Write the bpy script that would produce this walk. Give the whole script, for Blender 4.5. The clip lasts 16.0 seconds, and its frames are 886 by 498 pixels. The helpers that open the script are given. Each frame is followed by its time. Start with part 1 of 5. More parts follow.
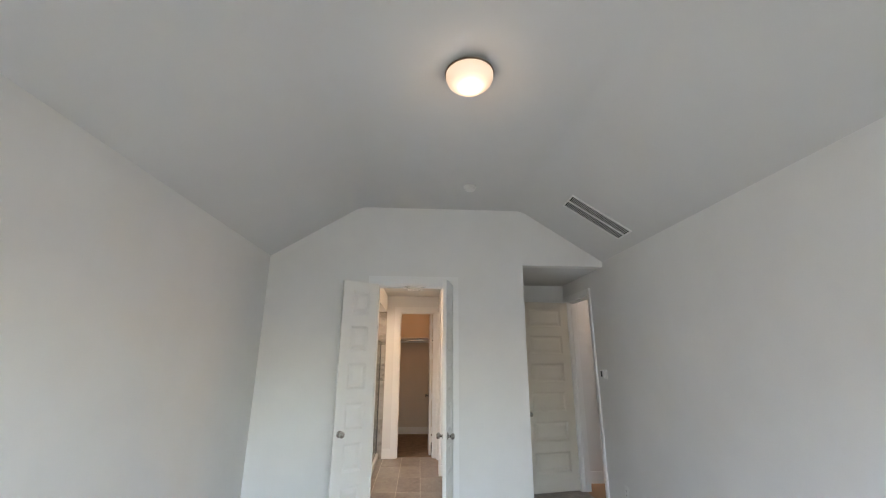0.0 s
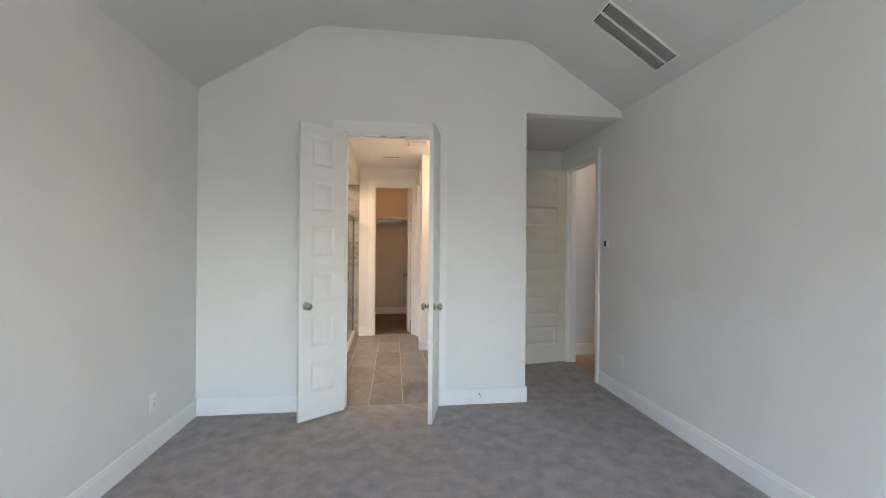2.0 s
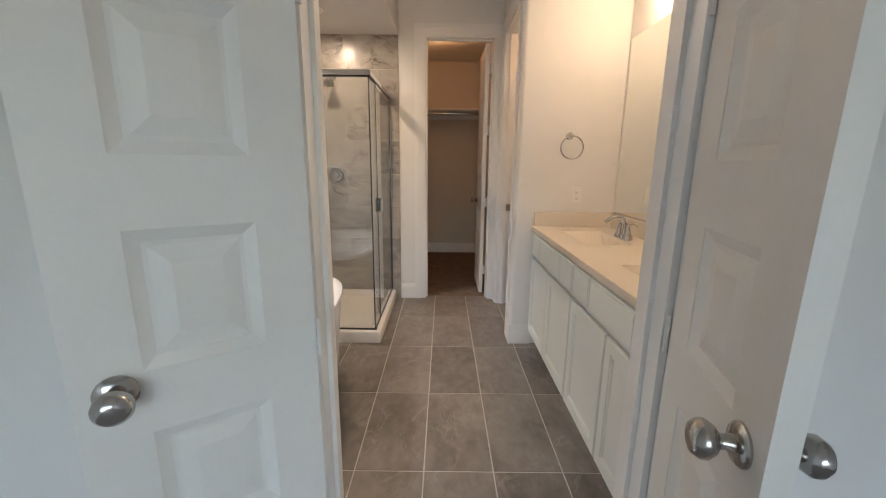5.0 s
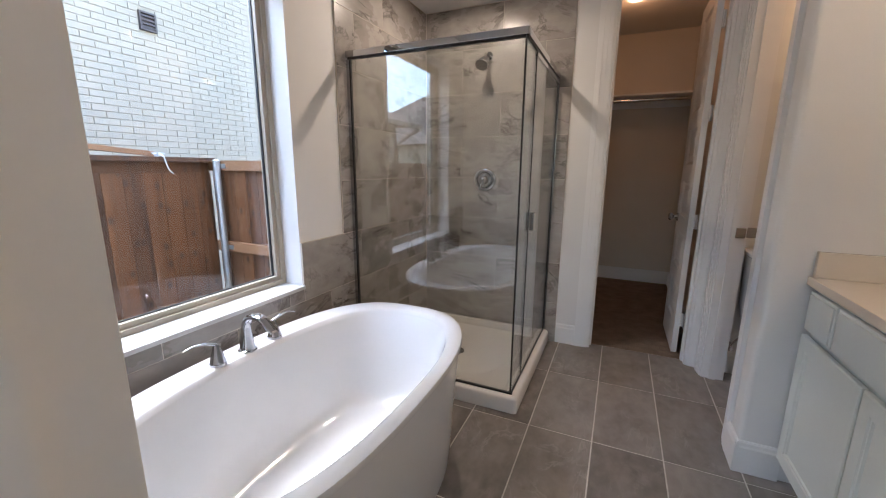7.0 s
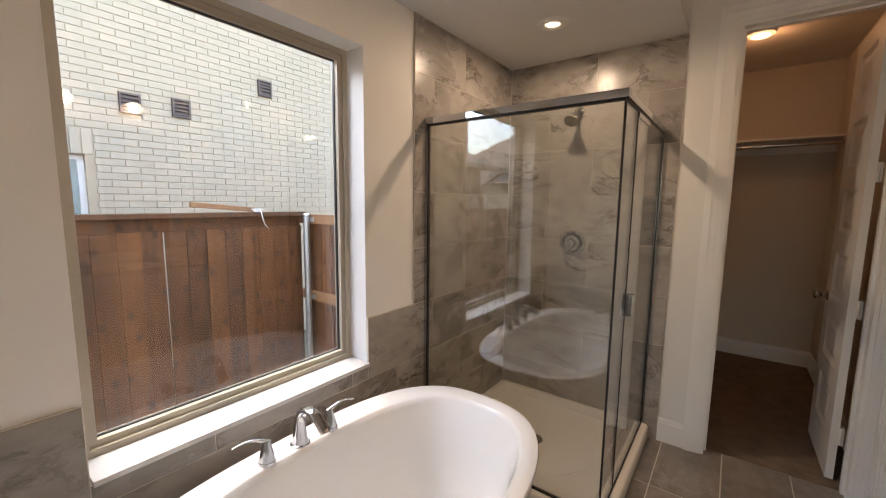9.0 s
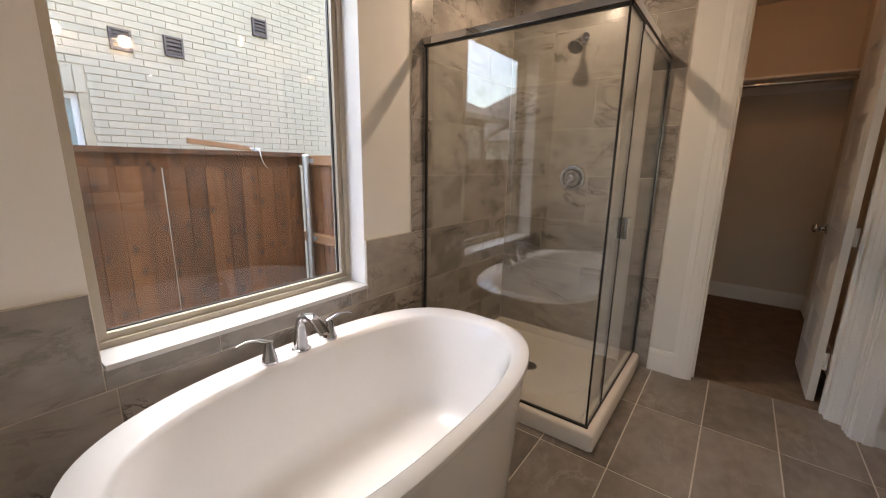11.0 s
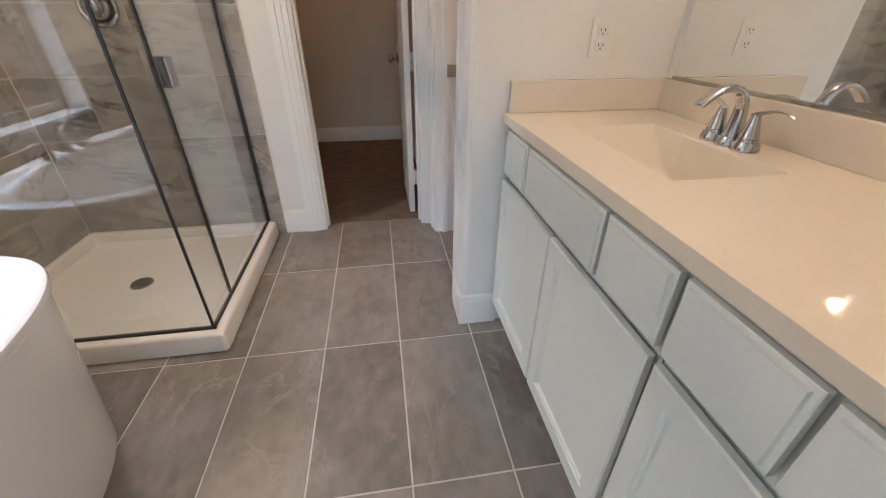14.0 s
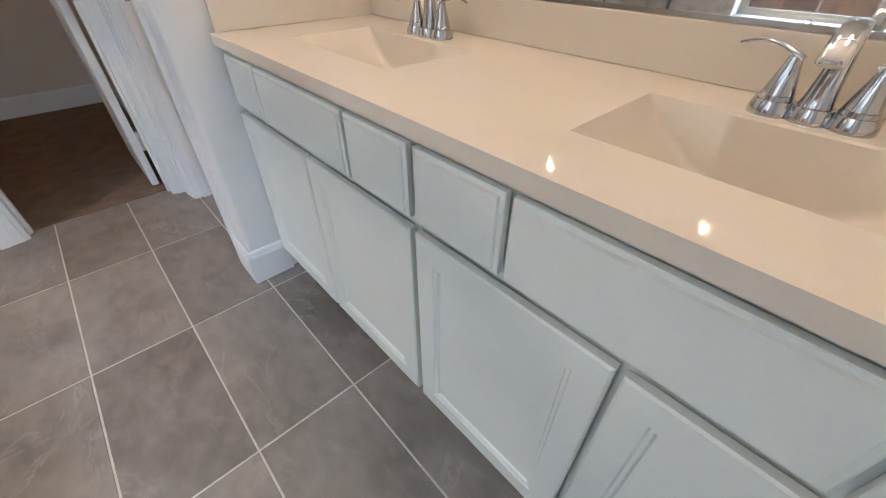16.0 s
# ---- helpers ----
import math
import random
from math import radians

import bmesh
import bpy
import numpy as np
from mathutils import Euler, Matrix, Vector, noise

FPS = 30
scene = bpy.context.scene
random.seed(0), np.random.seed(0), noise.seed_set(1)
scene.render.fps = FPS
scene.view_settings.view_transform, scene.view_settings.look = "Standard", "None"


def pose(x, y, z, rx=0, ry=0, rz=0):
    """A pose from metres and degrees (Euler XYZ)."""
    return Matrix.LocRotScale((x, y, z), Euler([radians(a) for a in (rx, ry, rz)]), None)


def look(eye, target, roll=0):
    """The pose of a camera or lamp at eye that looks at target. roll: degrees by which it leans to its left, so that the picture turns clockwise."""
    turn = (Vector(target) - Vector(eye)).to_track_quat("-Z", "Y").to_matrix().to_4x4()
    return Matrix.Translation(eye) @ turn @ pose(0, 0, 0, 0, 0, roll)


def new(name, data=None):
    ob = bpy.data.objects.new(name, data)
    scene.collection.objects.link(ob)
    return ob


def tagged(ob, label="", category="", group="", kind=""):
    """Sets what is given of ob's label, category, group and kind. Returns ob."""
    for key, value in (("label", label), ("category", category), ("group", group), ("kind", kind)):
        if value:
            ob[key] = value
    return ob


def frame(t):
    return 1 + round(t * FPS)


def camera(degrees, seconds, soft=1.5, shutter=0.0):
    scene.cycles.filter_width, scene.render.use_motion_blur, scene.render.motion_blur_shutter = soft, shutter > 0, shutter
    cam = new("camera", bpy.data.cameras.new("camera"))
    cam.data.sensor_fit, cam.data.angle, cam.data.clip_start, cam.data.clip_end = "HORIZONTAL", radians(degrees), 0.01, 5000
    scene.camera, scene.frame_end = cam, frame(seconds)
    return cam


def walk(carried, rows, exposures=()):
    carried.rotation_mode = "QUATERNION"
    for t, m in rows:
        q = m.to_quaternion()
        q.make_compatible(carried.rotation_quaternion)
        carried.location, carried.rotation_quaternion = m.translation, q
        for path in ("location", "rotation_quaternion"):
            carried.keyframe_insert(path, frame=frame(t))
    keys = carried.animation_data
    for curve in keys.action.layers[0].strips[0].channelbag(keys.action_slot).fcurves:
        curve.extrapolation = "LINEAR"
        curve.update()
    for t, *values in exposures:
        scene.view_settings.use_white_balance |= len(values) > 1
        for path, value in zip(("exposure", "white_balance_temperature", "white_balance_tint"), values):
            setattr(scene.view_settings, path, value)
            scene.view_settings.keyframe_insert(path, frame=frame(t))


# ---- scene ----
cam = camera(97.3, 16.0, soft=1.1)
PATH = [
    (0, (0.268, -6.81, 1.67), (0.378, -4.884, 2.199), 0.3),
    (0.5, (0.273, -6.774, 1.572), (0.435, -4.822, 1.976), 0.3),
    (1, (0.294, -6.565, 1.532), (0.497, -4.592, 1.79), 0.4),
    (1.5, (0.294, -6.287, 1.492), (0.533, -4.306, 1.622), 0.4),
    (2, (0.219, -5.969, 1.407), (0.47, -3.985, 1.41), 0.4),
    (2.5, (0.172, -5.591, 1.363), (0.424, -3.612, 1.223), 0.5),
    (3, (0.143, -5.142, 1.34), (0.391, -3.174, 1.084), 0.7),
    (3.2, (0.148, -4.957, 1.325), (0.376, -2.99, 1.032), 0.6),
    (5.3, (0.05, -3.095, 1.333), (-0.02, -1.143, 0.903), 0.7),
    (5.5, (0.034, -2.978, 1.326), (-0.097, -1.03, 0.894), 0.7),
    (6, (0.031, -2.718, 1.296), (-0.329, -0.795, 0.878), 0.4),
    (6.5, (0.008, -2.542, 1.303), (-0.587, -0.678, 0.89), 0.4),
    (7, (0.021, -2.441, 1.309), (-0.78, -0.654, 0.901), 0.4),
    (7.5, (0.004, -2.323, 1.376), (-0.97, -0.619, 0.993), 0.5),
    (8, (-0.048, -2.253, 1.467), (-1.13, -0.605, 1.128), 0.8),
    (8.2, (-0.06, -2.242, 1.496), (-1.171, -0.609, 1.182), 0.8),
    (10.3, (-0.048, -2.202, 1.407), (-1.257, -0.623, 1.2), 0.74),
    (10.5, (-0.045, -2.209, 1.372), (-1.246, -0.629, 1.125), 0.84),
    (11, (-0.005, -2.229, 1.303), (-1.179, -0.667, 0.875), 0.9),
    (11.5, (0.009, -2.227, 1.248), (-1.055, -0.658, 0.612), 0.9),
    (12, (0.054, -2.203, 1.23), (-0.84, -0.602, 0.432), 0.74),
    (12.5, (0.115, -2.152, 1.226), (-0.541, -0.491, 0.325), 0.2),
    (13, (0.193, -2.0, 1.219), (-0.201, -0.291, 0.259), 0.2),
    (13.5, (0.249, -1.875, 1.216), (0.164, -0.144, 0.217), 0.8),
    (14, (0.301, -1.846, 1.182), (0.57, -0.148, 0.161), 0.2),
    (14.5, (0.301, -1.819, 1.177), (0.925, -0.257, 0.096), -0.06),
    (15, (0.308, -1.829, 1.131), (1.171, -0.43, -0.009), 0.05),
    (15.5, (0.334, -1.869, 1.116), (1.324, -0.609, -0.081), 0.24),
    (16, (0.353, -1.926, 1.126), (1.412, -0.778, -0.123), 0.28),
]
EXPOSURES = [(0, 4.2, 7000, 13), (1.5, 4.28, 6950, 13), (3.0, 4.38, 6900, 13), (5.5, 3.6, 6300, 11), (6.0, 3.5, 5850, 11), (6.5, 3.45, 5500, 11), (7.0, 3.33, 5700, 11), (8.0, 3.15, 6800, 13), (10.5, 3.15, 7000, 14), (12, 3.4, 6750, 12), (13.2, 3.8, 6800, 12), (14.0, 4.0, 5900, 10), (14.5, 4.07, 5650, 9), (16, 4.12, 5500, 8)]
walk(cam, [(t, look(e, g, r)) for t, e, g, r in PATH], EXPOSURES)

# ---- world, sun, large lights ----
world = bpy.data.worlds.new("sky")
scene.world = world
world.use_nodes = True
wn = world.node_tree
for n in list(wn.nodes):
    wn.nodes.remove(n)
sky = wn.nodes.new("ShaderNodeTexSky")
sky.sky_type, sky.sun_disc = "NISHITA", False
sky.sun_elevation, sky.sun_rotation = radians(62), radians(262)
sky.dust_density, sky.air_density = 2.2, 1.2
bg = wn.nodes.new("ShaderNodeBackground")
bg.inputs["Strength"].default_value = 0.15
wo = wn.nodes.new("ShaderNodeOutputWorld")
wn.links.new(sky.outputs[0], bg.inputs["Color"])
wn.links.new(bg.outputs[0], wo.inputs["Surface"])


def lamp(name, kind, m, energy, color, **kw):
    data = bpy.data.lights.new(name, kind)
    data.energy, data.color = energy, color
    if kind == "AREA":
        data.shape = kw.get("shape", "RECTANGLE")
        data.size, data.size_y = kw.get("size", 1), kw.get("size_y", kw.get("size", 1))
    elif kind == "SUN":
        data.angle = kw.get("angle", 0.2)
    else:
        data.shadow_soft_size = kw.get("radius", 0.05)
    ob = new(name, data)
    ob.matrix_world = m
    return ob


WARM = (1.0, 0.70, 0.45)
SOFT_WARM = (1.0, 0.76, 0.54)
lamp("sun", "SUN", look((-4, 3, 14), (0, 0, 0)), 0.5, (0.97, 0.98, 1.0), angle=radians(40))
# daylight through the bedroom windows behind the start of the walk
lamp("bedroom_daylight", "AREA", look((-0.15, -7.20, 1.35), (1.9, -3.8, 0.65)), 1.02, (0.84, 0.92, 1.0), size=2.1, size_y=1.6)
# area lamp added outside above the bathroom window, boosting its sky light
lamp("bathroom_sky_fill", "AREA", look((-2.10, -1.47, 2.44), (0.73, -1.47, 0.45)), 1.7, (0.94, 0.97, 1.0), size=1.0, size_y=0.24)
# recessed downlights and fixtures
lamp("shower_downlight", "AREA", look((-0.92, -0.08, 2.425), (-0.92, -0.0799, 0)), 1.1, (1.0, 0.77, 0.56), size=0.06, shape="DISK")
lamp("tub_downlight", "AREA", look((-0.92, -1.49, 2.425), (-0.92, -1.4899, 0)), 0.05, WARM, size=0.06, shape="DISK")
lamp("closet_lamp", "POINT", pose(0.0, 1.56, 2.62), 0.32, (1.0, 0.47, 0.20), radius=0.05)
lamp("toilet_room_lamp", "POINT", pose(1.3, 0.05, 2.55), 0.8, (1.0, 0.60, 0.32), radius=0.06)
# the hall light is an added fill, with no fixture of its own
lamp("hall_fill", "POINT", pose(3.0, -1.7, 2.5), 0.17, SOFT_WARM, radius=0.1)
lamp("bedroom_ceiling_lamp", "POINT", pose(0.54, -4.8, 3.20), 0.13, SOFT_WARM, radius=0.08)
for vy in (-0.98, -1.43, -1.87):
    lamp("vanity_bulb", "POINT", pose(1.185, vy, 2.28), 0.45, WARM, radius=0.05)

# ---- materials ----


def node(nt, kind, **inputs):
    n = nt.nodes.new(kind)
    for k, v in inputs.items():
        n.inputs[k.replace("_", " ")].default_value = v
    return n


def surface(name, color, rough=0.5, metal=0.0, vary=0.06, scale=6.0, fine=60.0, bump=0.0, bump_scale=150.0,
            piece=0.0, gloss_vary=0.08, stretch=(1, 1, 1), spec=0.5, second=None, span=(0.28, 0.72), detail=5.0):
    """A plain worn surface: large and fine variation, relief, gloss variation, and a shift from piece to piece."""
    m = bpy.data.materials.new(name)
    m.use_nodes = True
    nt = m.node_tree
    b = nt.nodes["Principled BSDF"]
    b.inputs["Metallic"].default_value = metal
    b.inputs["Specular IOR Level"].default_value = spec
    geo = nt.nodes.new("ShaderNodeNewGeometry")
    info = nt.nodes.new("ShaderNodeObjectInfo")
    mul = nt.nodes.new("ShaderNodeVectorMath")
    mul.operation = "MULTIPLY"
    mul.inputs[1].default_value = stretch
    nt.links.new(geo.outputs["Position"], mul.inputs[0])
    off = nt.nodes.new("ShaderNodeVectorMath")
    off.operation = "ADD"
    rnd = nt.nodes.new("ShaderNodeMath")
    rnd.operation = "MULTIPLY"
    rnd.inputs[1].default_value = 37.0 if piece else 0.0
    nt.links.new(info.outputs["Random"], rnd.inputs[0])
    nt.links.new(mul.outputs[0], off.inputs[0])
    nt.links.new(rnd.outputs[0], off.inputs[1])
    n1 = node(nt, "ShaderNodeTexNoise", Scale=scale, Detail=detail, Roughness=0.55)
    n2 = node(nt, "ShaderNodeTexNoise", Scale=fine, Detail=min(3.0, detail))
    nt.links.new(off.outputs[0], n1.inputs["Vector"])
    nt.links.new(off.outputs[0], n2.inputs["Vector"])
    mixf = nt.nodes.new("ShaderNodeMath")
    mixf.operation = "MULTIPLY_ADD"
    mixf.inputs[1].default_value = 0.65
    half = nt.nodes.new("ShaderNodeMath")
    half.operation = "MULTIPLY"
    half.inputs[1].default_value = 0.35
    nt.links.new(n2.outputs["Fac"], half.inputs[0])
    nt.links.new(n1.outputs["Fac"], mixf.inputs[0])
    nt.links.new(half.outputs[0], mixf.inputs[2])
    pv = nt.nodes.new("ShaderNodeMath")
    pv.operation = "MULTIPLY_ADD"
    pv.inputs[1].default_value = piece
    nt.links.new(info.outputs["Random"], pv.inputs[0])
    nt.links.new(mixf.outputs[0], pv.inputs[2])
    ramp = nt.nodes.new("ShaderNodeValToRGB")
    c = Vector(color[:3])
    lo, hi = c * (1 - vary * 2.2), c * (1 + vary * 2.2)
    if second:
        lo, hi = Vector(second), c
    ramp.color_ramp.elements[0].position, ramp.color_ramp.elements[1].position = span[0], span[1] + piece
    ramp.color_ramp.elements[0].color = (*lo, 1)
    ramp.color_ramp.elements[1].color = (*[min(v, 0.95) for v in hi], 1)
    nt.links.new(pv.outputs[0], ramp.inputs[0])
    nt.links.new(ramp.outputs[0], b.inputs["Base Color"])
    rr = nt.nodes.new("ShaderNodeMapRange")
    rr.inputs["To Min"].default_value = max(0.02, rough - gloss_vary)
    rr.inputs["To Max"].default_value = min(1, rough + gloss_vary)
    nt.links.new(n1.outputs["Fac"], rr.inputs["Value"])
    nt.links.new(rr.outputs[0], b.inputs["Roughness"])
    if bump:
        n3 = node(nt, "ShaderNodeTexNoise", Scale=bump_scale, Detail=4.0)
        nt.links.new(off.outputs[0], n3.inputs["Vector"])
        bp = node(nt, "ShaderNodeBump", Strength=bump, Distance=0.01)
        nt.links.new(n3.outputs["Fac"], bp.inputs["Height"])
        nt.links.new(bp.outputs[0], b.inputs["Normal"])
    return m


def stone_tile(name, base, dark, vein, rough, vein_amount, scale, spec=0.5, cut=(1, 1, 1)):
    """Stone-look porcelain: cloudy body, thin broken veins, every tile its own cut."""
    m = surface(name, base, rough, 0, 0.1, scale, 13, bump=0.04, bump_scale=60, piece=0.16, second=dark, spec=spec, stretch=cut, span=(0.36, 0.64), detail=6.0)
    nt = m.node_tree
    b = nt.nodes["Principled BSDF"]
    ramp = b.inputs["Base Color"].links[0].from_node
    off = [n for n in nt.nodes if n.type == "VECT_MATH" and n.operation == "ADD"][0]
    warp = node(nt, "ShaderNodeTexNoise", Scale=2.2, Detail=6.0, Roughness=0.65, Distortion=1.6)
    nt.links.new(off.outputs[0], warp.inputs["Vector"])
    dist = nt.nodes.new("ShaderNodeMath")
    dist.operation = "SUBTRACT"
    dist.inputs[1].default_value = 0.5
    nt.links.new(warp.outputs["Fac"], dist.inputs[0])
    ab = nt.nodes.new("ShaderNodeMath")
    ab.operation = "ABSOLUTE"
    nt.links.new(dist.outputs[0], ab.inputs[0])
    edge = nt.nodes.new("ShaderNodeMapRange")
    edge.inputs["From Min"].default_value, edge.inputs["From Max"].default_value = 0.0, 0.03
    edge.inputs["To Min"].default_value, edge.inputs["To Max"].default_value = vein_amount, 0.0
    nt.links.new(ab.outputs[0], edge.inputs["Value"])
    gate = node(nt, "ShaderNodeTexNoise", Scale=3.5, Detail=2.0)
    nt.links.new(off.outputs[0], gate.inputs["Vector"])
    gr = nt.nodes.new("ShaderNodeMapRange")
    gr.inputs["From Min"].default_value, gr.inputs["From Max"].default_value = 0.45, 0.65
    nt.links.new(gate.outputs["Fac"], gr.inputs["Value"])
    amt = nt.nodes.new("ShaderNodeMath")
    amt.operation = "MULTIPLY"
    nt.links.new(edge.outputs[0], amt.inputs[0])
    nt.links.new(gr.outputs[0], amt.inputs[1])
    mix = nt.nodes.new("ShaderNodeMix")
    mix.data_type = "RGBA"
    nt.links.new(amt.outputs[0], mix.inputs[0])
    nt.links.new(ramp.outputs[0], mix.inputs[6])
    mix.inputs[7].default_value = (*vein, 1)
    nt.links.new(mix.outputs[2], b.inputs["Base Color"])
    return m


def glass(name, tint, reflect=1.0):
    """Clear pane: see-through with a mirror gloss that grows towards grazing view."""
    m = bpy.data.materials.new(name)
    m.use_nodes = True
    nt = m.node_tree
    nt.nodes.remove(nt.nodes["Principled BSDF"])
    out = nt.nodes["Material Output"]
    tr = nt.nodes.new("ShaderNodeBsdfTransparent")
    tr.inputs[0].default_value = (*tint, 1)
    gl = nt.nodes.new("ShaderNodeBsdfGlossy")
    gl.inputs["Roughness"].default_value = 0.0
    lw = nt.nodes.new("ShaderNodeLayerWeight")
    lw.inputs["Blend"].default_value = 0.5
    pw = nt.nodes.new("ShaderNodeMath")
    pw.operation = "POWER"
    pw.inputs[1].default_value = 5.0
    nt.links.new(lw.outputs["Facing"], pw.inputs[0])
    ma = nt.nodes.new("ShaderNodeMath")
    ma.operation = "MULTIPLY_ADD"
    ma.inputs[1].default_value, ma.inputs[2].default_value = 0.9, 0.042 * reflect
    nt.links.new(pw.outputs[0], ma.inputs[0])
    mx = nt.nodes.new("ShaderNodeMixShader")
    nt.links.new(ma.outputs[0], mx.inputs[0])
    nt.links.new(tr.outputs[0], mx.inputs[1])
    nt.links.new(gl.outputs[0], mx.inputs[2])
    nt.links.new(mx.outputs[0], out.inputs["Surface"])
    return m


def glowing(name, color, strength):
    m = bpy.data.materials.new(name)
    m.use_nodes = True
    b = m.node_tree.nodes["Principled BSDF"]
    b.inputs["Base Color"].default_value = (0.85, 0.82, 0.78, 1)
    b.inputs["Emission Color"].default_value = (*color, 1)
    b.inputs["Emission Strength"].default_value = strength
    return m


PAINT = surface("wall_paint", (0.77, 0.76, 0.74), 0.62, 0, 0.015, 3, 200, bump=0.05, bump_scale=260)
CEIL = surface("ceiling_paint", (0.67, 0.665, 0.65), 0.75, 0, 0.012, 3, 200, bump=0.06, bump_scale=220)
TRIM = surface("trim_paint", (0.83, 0.825, 0.81), 0.36, 0, 0.012, 5, 120)
DOORP = surface("door_paint", (0.78, 0.77, 0.74), 0.40, 0, 0.015, 5, 120)
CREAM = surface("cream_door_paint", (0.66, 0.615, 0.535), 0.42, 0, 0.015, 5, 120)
CARPET = surface("carpet", (0.45, 0.405, 0.385), 0.98, 0, 0.15, 9, 110, bump=0.9, bump_scale=420, spec=0.1)
# wall paint darkened and warmed to hold the closet's dim lamp light
CLOSET_DIM_PAINT = surface("closet_dim_wall_paint", (0.68, 0.62, 0.54), 0.7, 0, 0.015, 3, 200, bump=0.05, bump_scale=260)
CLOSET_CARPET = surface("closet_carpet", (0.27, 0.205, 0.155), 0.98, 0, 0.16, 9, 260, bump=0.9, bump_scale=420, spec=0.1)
FTILE = stone_tile("floor_tile_stone", (0.335, 0.303, 0.28), (0.112, 0.099, 0.090), (0.46, 0.43, 0.40), 0.36, 0.36, 2.0, cut=(1.5, 0.9, 1))
WTILE = stone_tile("wall_tile_stone", (0.44, 0.405, 0.37), (0.20, 0.182, 0.165), (0.07, 0.058, 0.05), 0.28, 1.0, 3.4, cut=(0.8, 0.8, 1.5))
GROUT_F = surface("floor_grout", (0.60, 0.57, 0.53), 0.9, 0, 0.08, 20, 200, bump=0.2)
GROUT_W = surface("wall_grout", (0.56, 0.50, 0.44), 0.9, 0, 0.05, 20, 200)
ACRYLIC = surface("white_acrylic", (0.75, 0.755, 0.76), 0.065, 0, 0.008, 3, 60, gloss_vary=0.015)
PAN = surface("shower_pan_acrylic", (0.76, 0.72, 0.67), 0.22, 0, 0.015, 3, 60, gloss_vary=0.05)
CHROME = surface("chrome", (0.56, 0.56, 0.575), 0.04, 1.0, 0.02, 8, 60, gloss_vary=0.02)
NICKEL = surface("satin_nickel", (0.50, 0.485, 0.46), 0.20, 1.0, 0.03, 8, 60)
BLACK = surface("black_gasket", (0.012, 0.012, 0.013), 0.45, 0, 0.05)
# near-black colour standing in for the shade inside slots and ducts
DARK = surface("gap_shade", (0.02, 0.018, 0.016), 0.8, 0, 0.05)
BRONZE = surface("bronze_ring", (0.19, 0.155, 0.125), 0.38, 0.8, 0.08)
CABINET = surface("cabinet_paint", (0.77, 0.80, 0.765), 0.34, 0, 0.015, 4, 120)
QUARTZ = surface("cultured_stone", (0.74, 0.665, 0.56), 0.055, 0, 0.012, 4, 90, gloss_vary=0.015)
PLASTIC = surface("white_plastic", (0.80, 0.79, 0.77), 0.35, 0, 0.01)
VINYL = surface("tan_vinyl", (0.42, 0.375, 0.30), 0.45, 0, 0.03, 6, 90)
SILL = surface("marble_sill", (0.56, 0.56, 0.555), 0.2, 0, 0.03, 7, 60)
BRICK = surface("limewashed_brick", (0.62, 0.50, 0.365), 0.88, 0, 0.05, 9, 70, bump=0.5, bump_scale=60, piece=0.22, second=(0.47, 0.395, 0.295))
MORTAR = surface("mortar", (0.49, 0.395, 0.28), 0.95, 0, 0.08, 12, 120, bump=0.4)
CEDAR = surface("stained_cedar", (0.245, 0.098, 0.032), 0.62, 0, 0.2, 2.6, 7, bump=0.0, bump_scale=40, piece=0.35, stretch=(6, 6, 0.55), second=(0.040, 0.017, 0.007), span=(0.33, 0.66), detail=1.5)
CEDAR_LIGHT = surface("raw_cedar_rail", (0.42, 0.22, 0.10), 0.6, 0, 0.15, 4, 40, bump=0.2, piece=0.2, stretch=(1, 6, 6), second=(0.24, 0.11, 0.045))
nt = CEDAR.node_tree
kn_b = nt.nodes["Principled BSDF"]
kn_ramp = kn_b.inputs["Base Color"].links[0].from_node
kn_off = [n for n in nt.nodes if n.type == "VECT_MATH" and n.operation == "ADD"][0]
kn_sep = nt.nodes.new("ShaderNodeSeparateXYZ")
nt.links.new(kn_off.outputs[0], kn_sep.inputs[0])
kn_sum = nt.nodes.new("ShaderNodeMath")
kn_sum.operation = "ADD"
nt.links.new(kn_sep.outputs["X"], kn_sum.inputs[0])
nt.links.new(kn_sep.outputs["Y"], kn_sum.inputs[1])
kn_tall = nt.nodes.new("ShaderNodeMath")
kn_tall.operation = "MULTIPLY"
kn_tall.inputs[1].default_value = 7.0
nt.links.new(kn_sep.outputs["Z"], kn_tall.inputs[0])
kn_scale = nt.nodes.new("ShaderNodeCombineXYZ")
nt.links.new(kn_sum.outputs[0], kn_scale.inputs["X"])
nt.links.new(kn_tall.outputs[0], kn_scale.inputs["Y"])
kn = node(nt, "ShaderNodeTexVoronoi", Scale=1.0)
kn.voronoi_dimensions = "2D"
nt.links.new(kn_scale.outputs[0], kn.inputs["Vector"])
kn_map = nt.nodes.new("ShaderNodeMapRange")
kn_map.inputs["From Min"].default_value, kn_map.inputs["From Max"].default_value = 0.05, 0.17
kn_map.inputs["To Min"].default_value, kn_map.inputs["To Max"].default_value = 0.85, 0.0
nt.links.new(kn.outputs["Distance"], kn_map.inputs["Value"])
kn_mix = nt.nodes.new("ShaderNodeMix")
kn_mix.data_type = "RGBA"
nt.links.new(kn_map.outputs[0], kn_mix.inputs[0])
nt.links.new(kn_ramp.outputs[0], kn_mix.inputs[6])
kn_mix.inputs[7].default_value = (0.03, 0.012, 0.006, 1)
nt.links.new(kn_mix.outputs[2], kn_b.inputs["Base Color"])
GALV = surface("galvanised_steel", (0.55, 0.57, 0.58), 0.38, 0.9, 0.08, 14, 80)
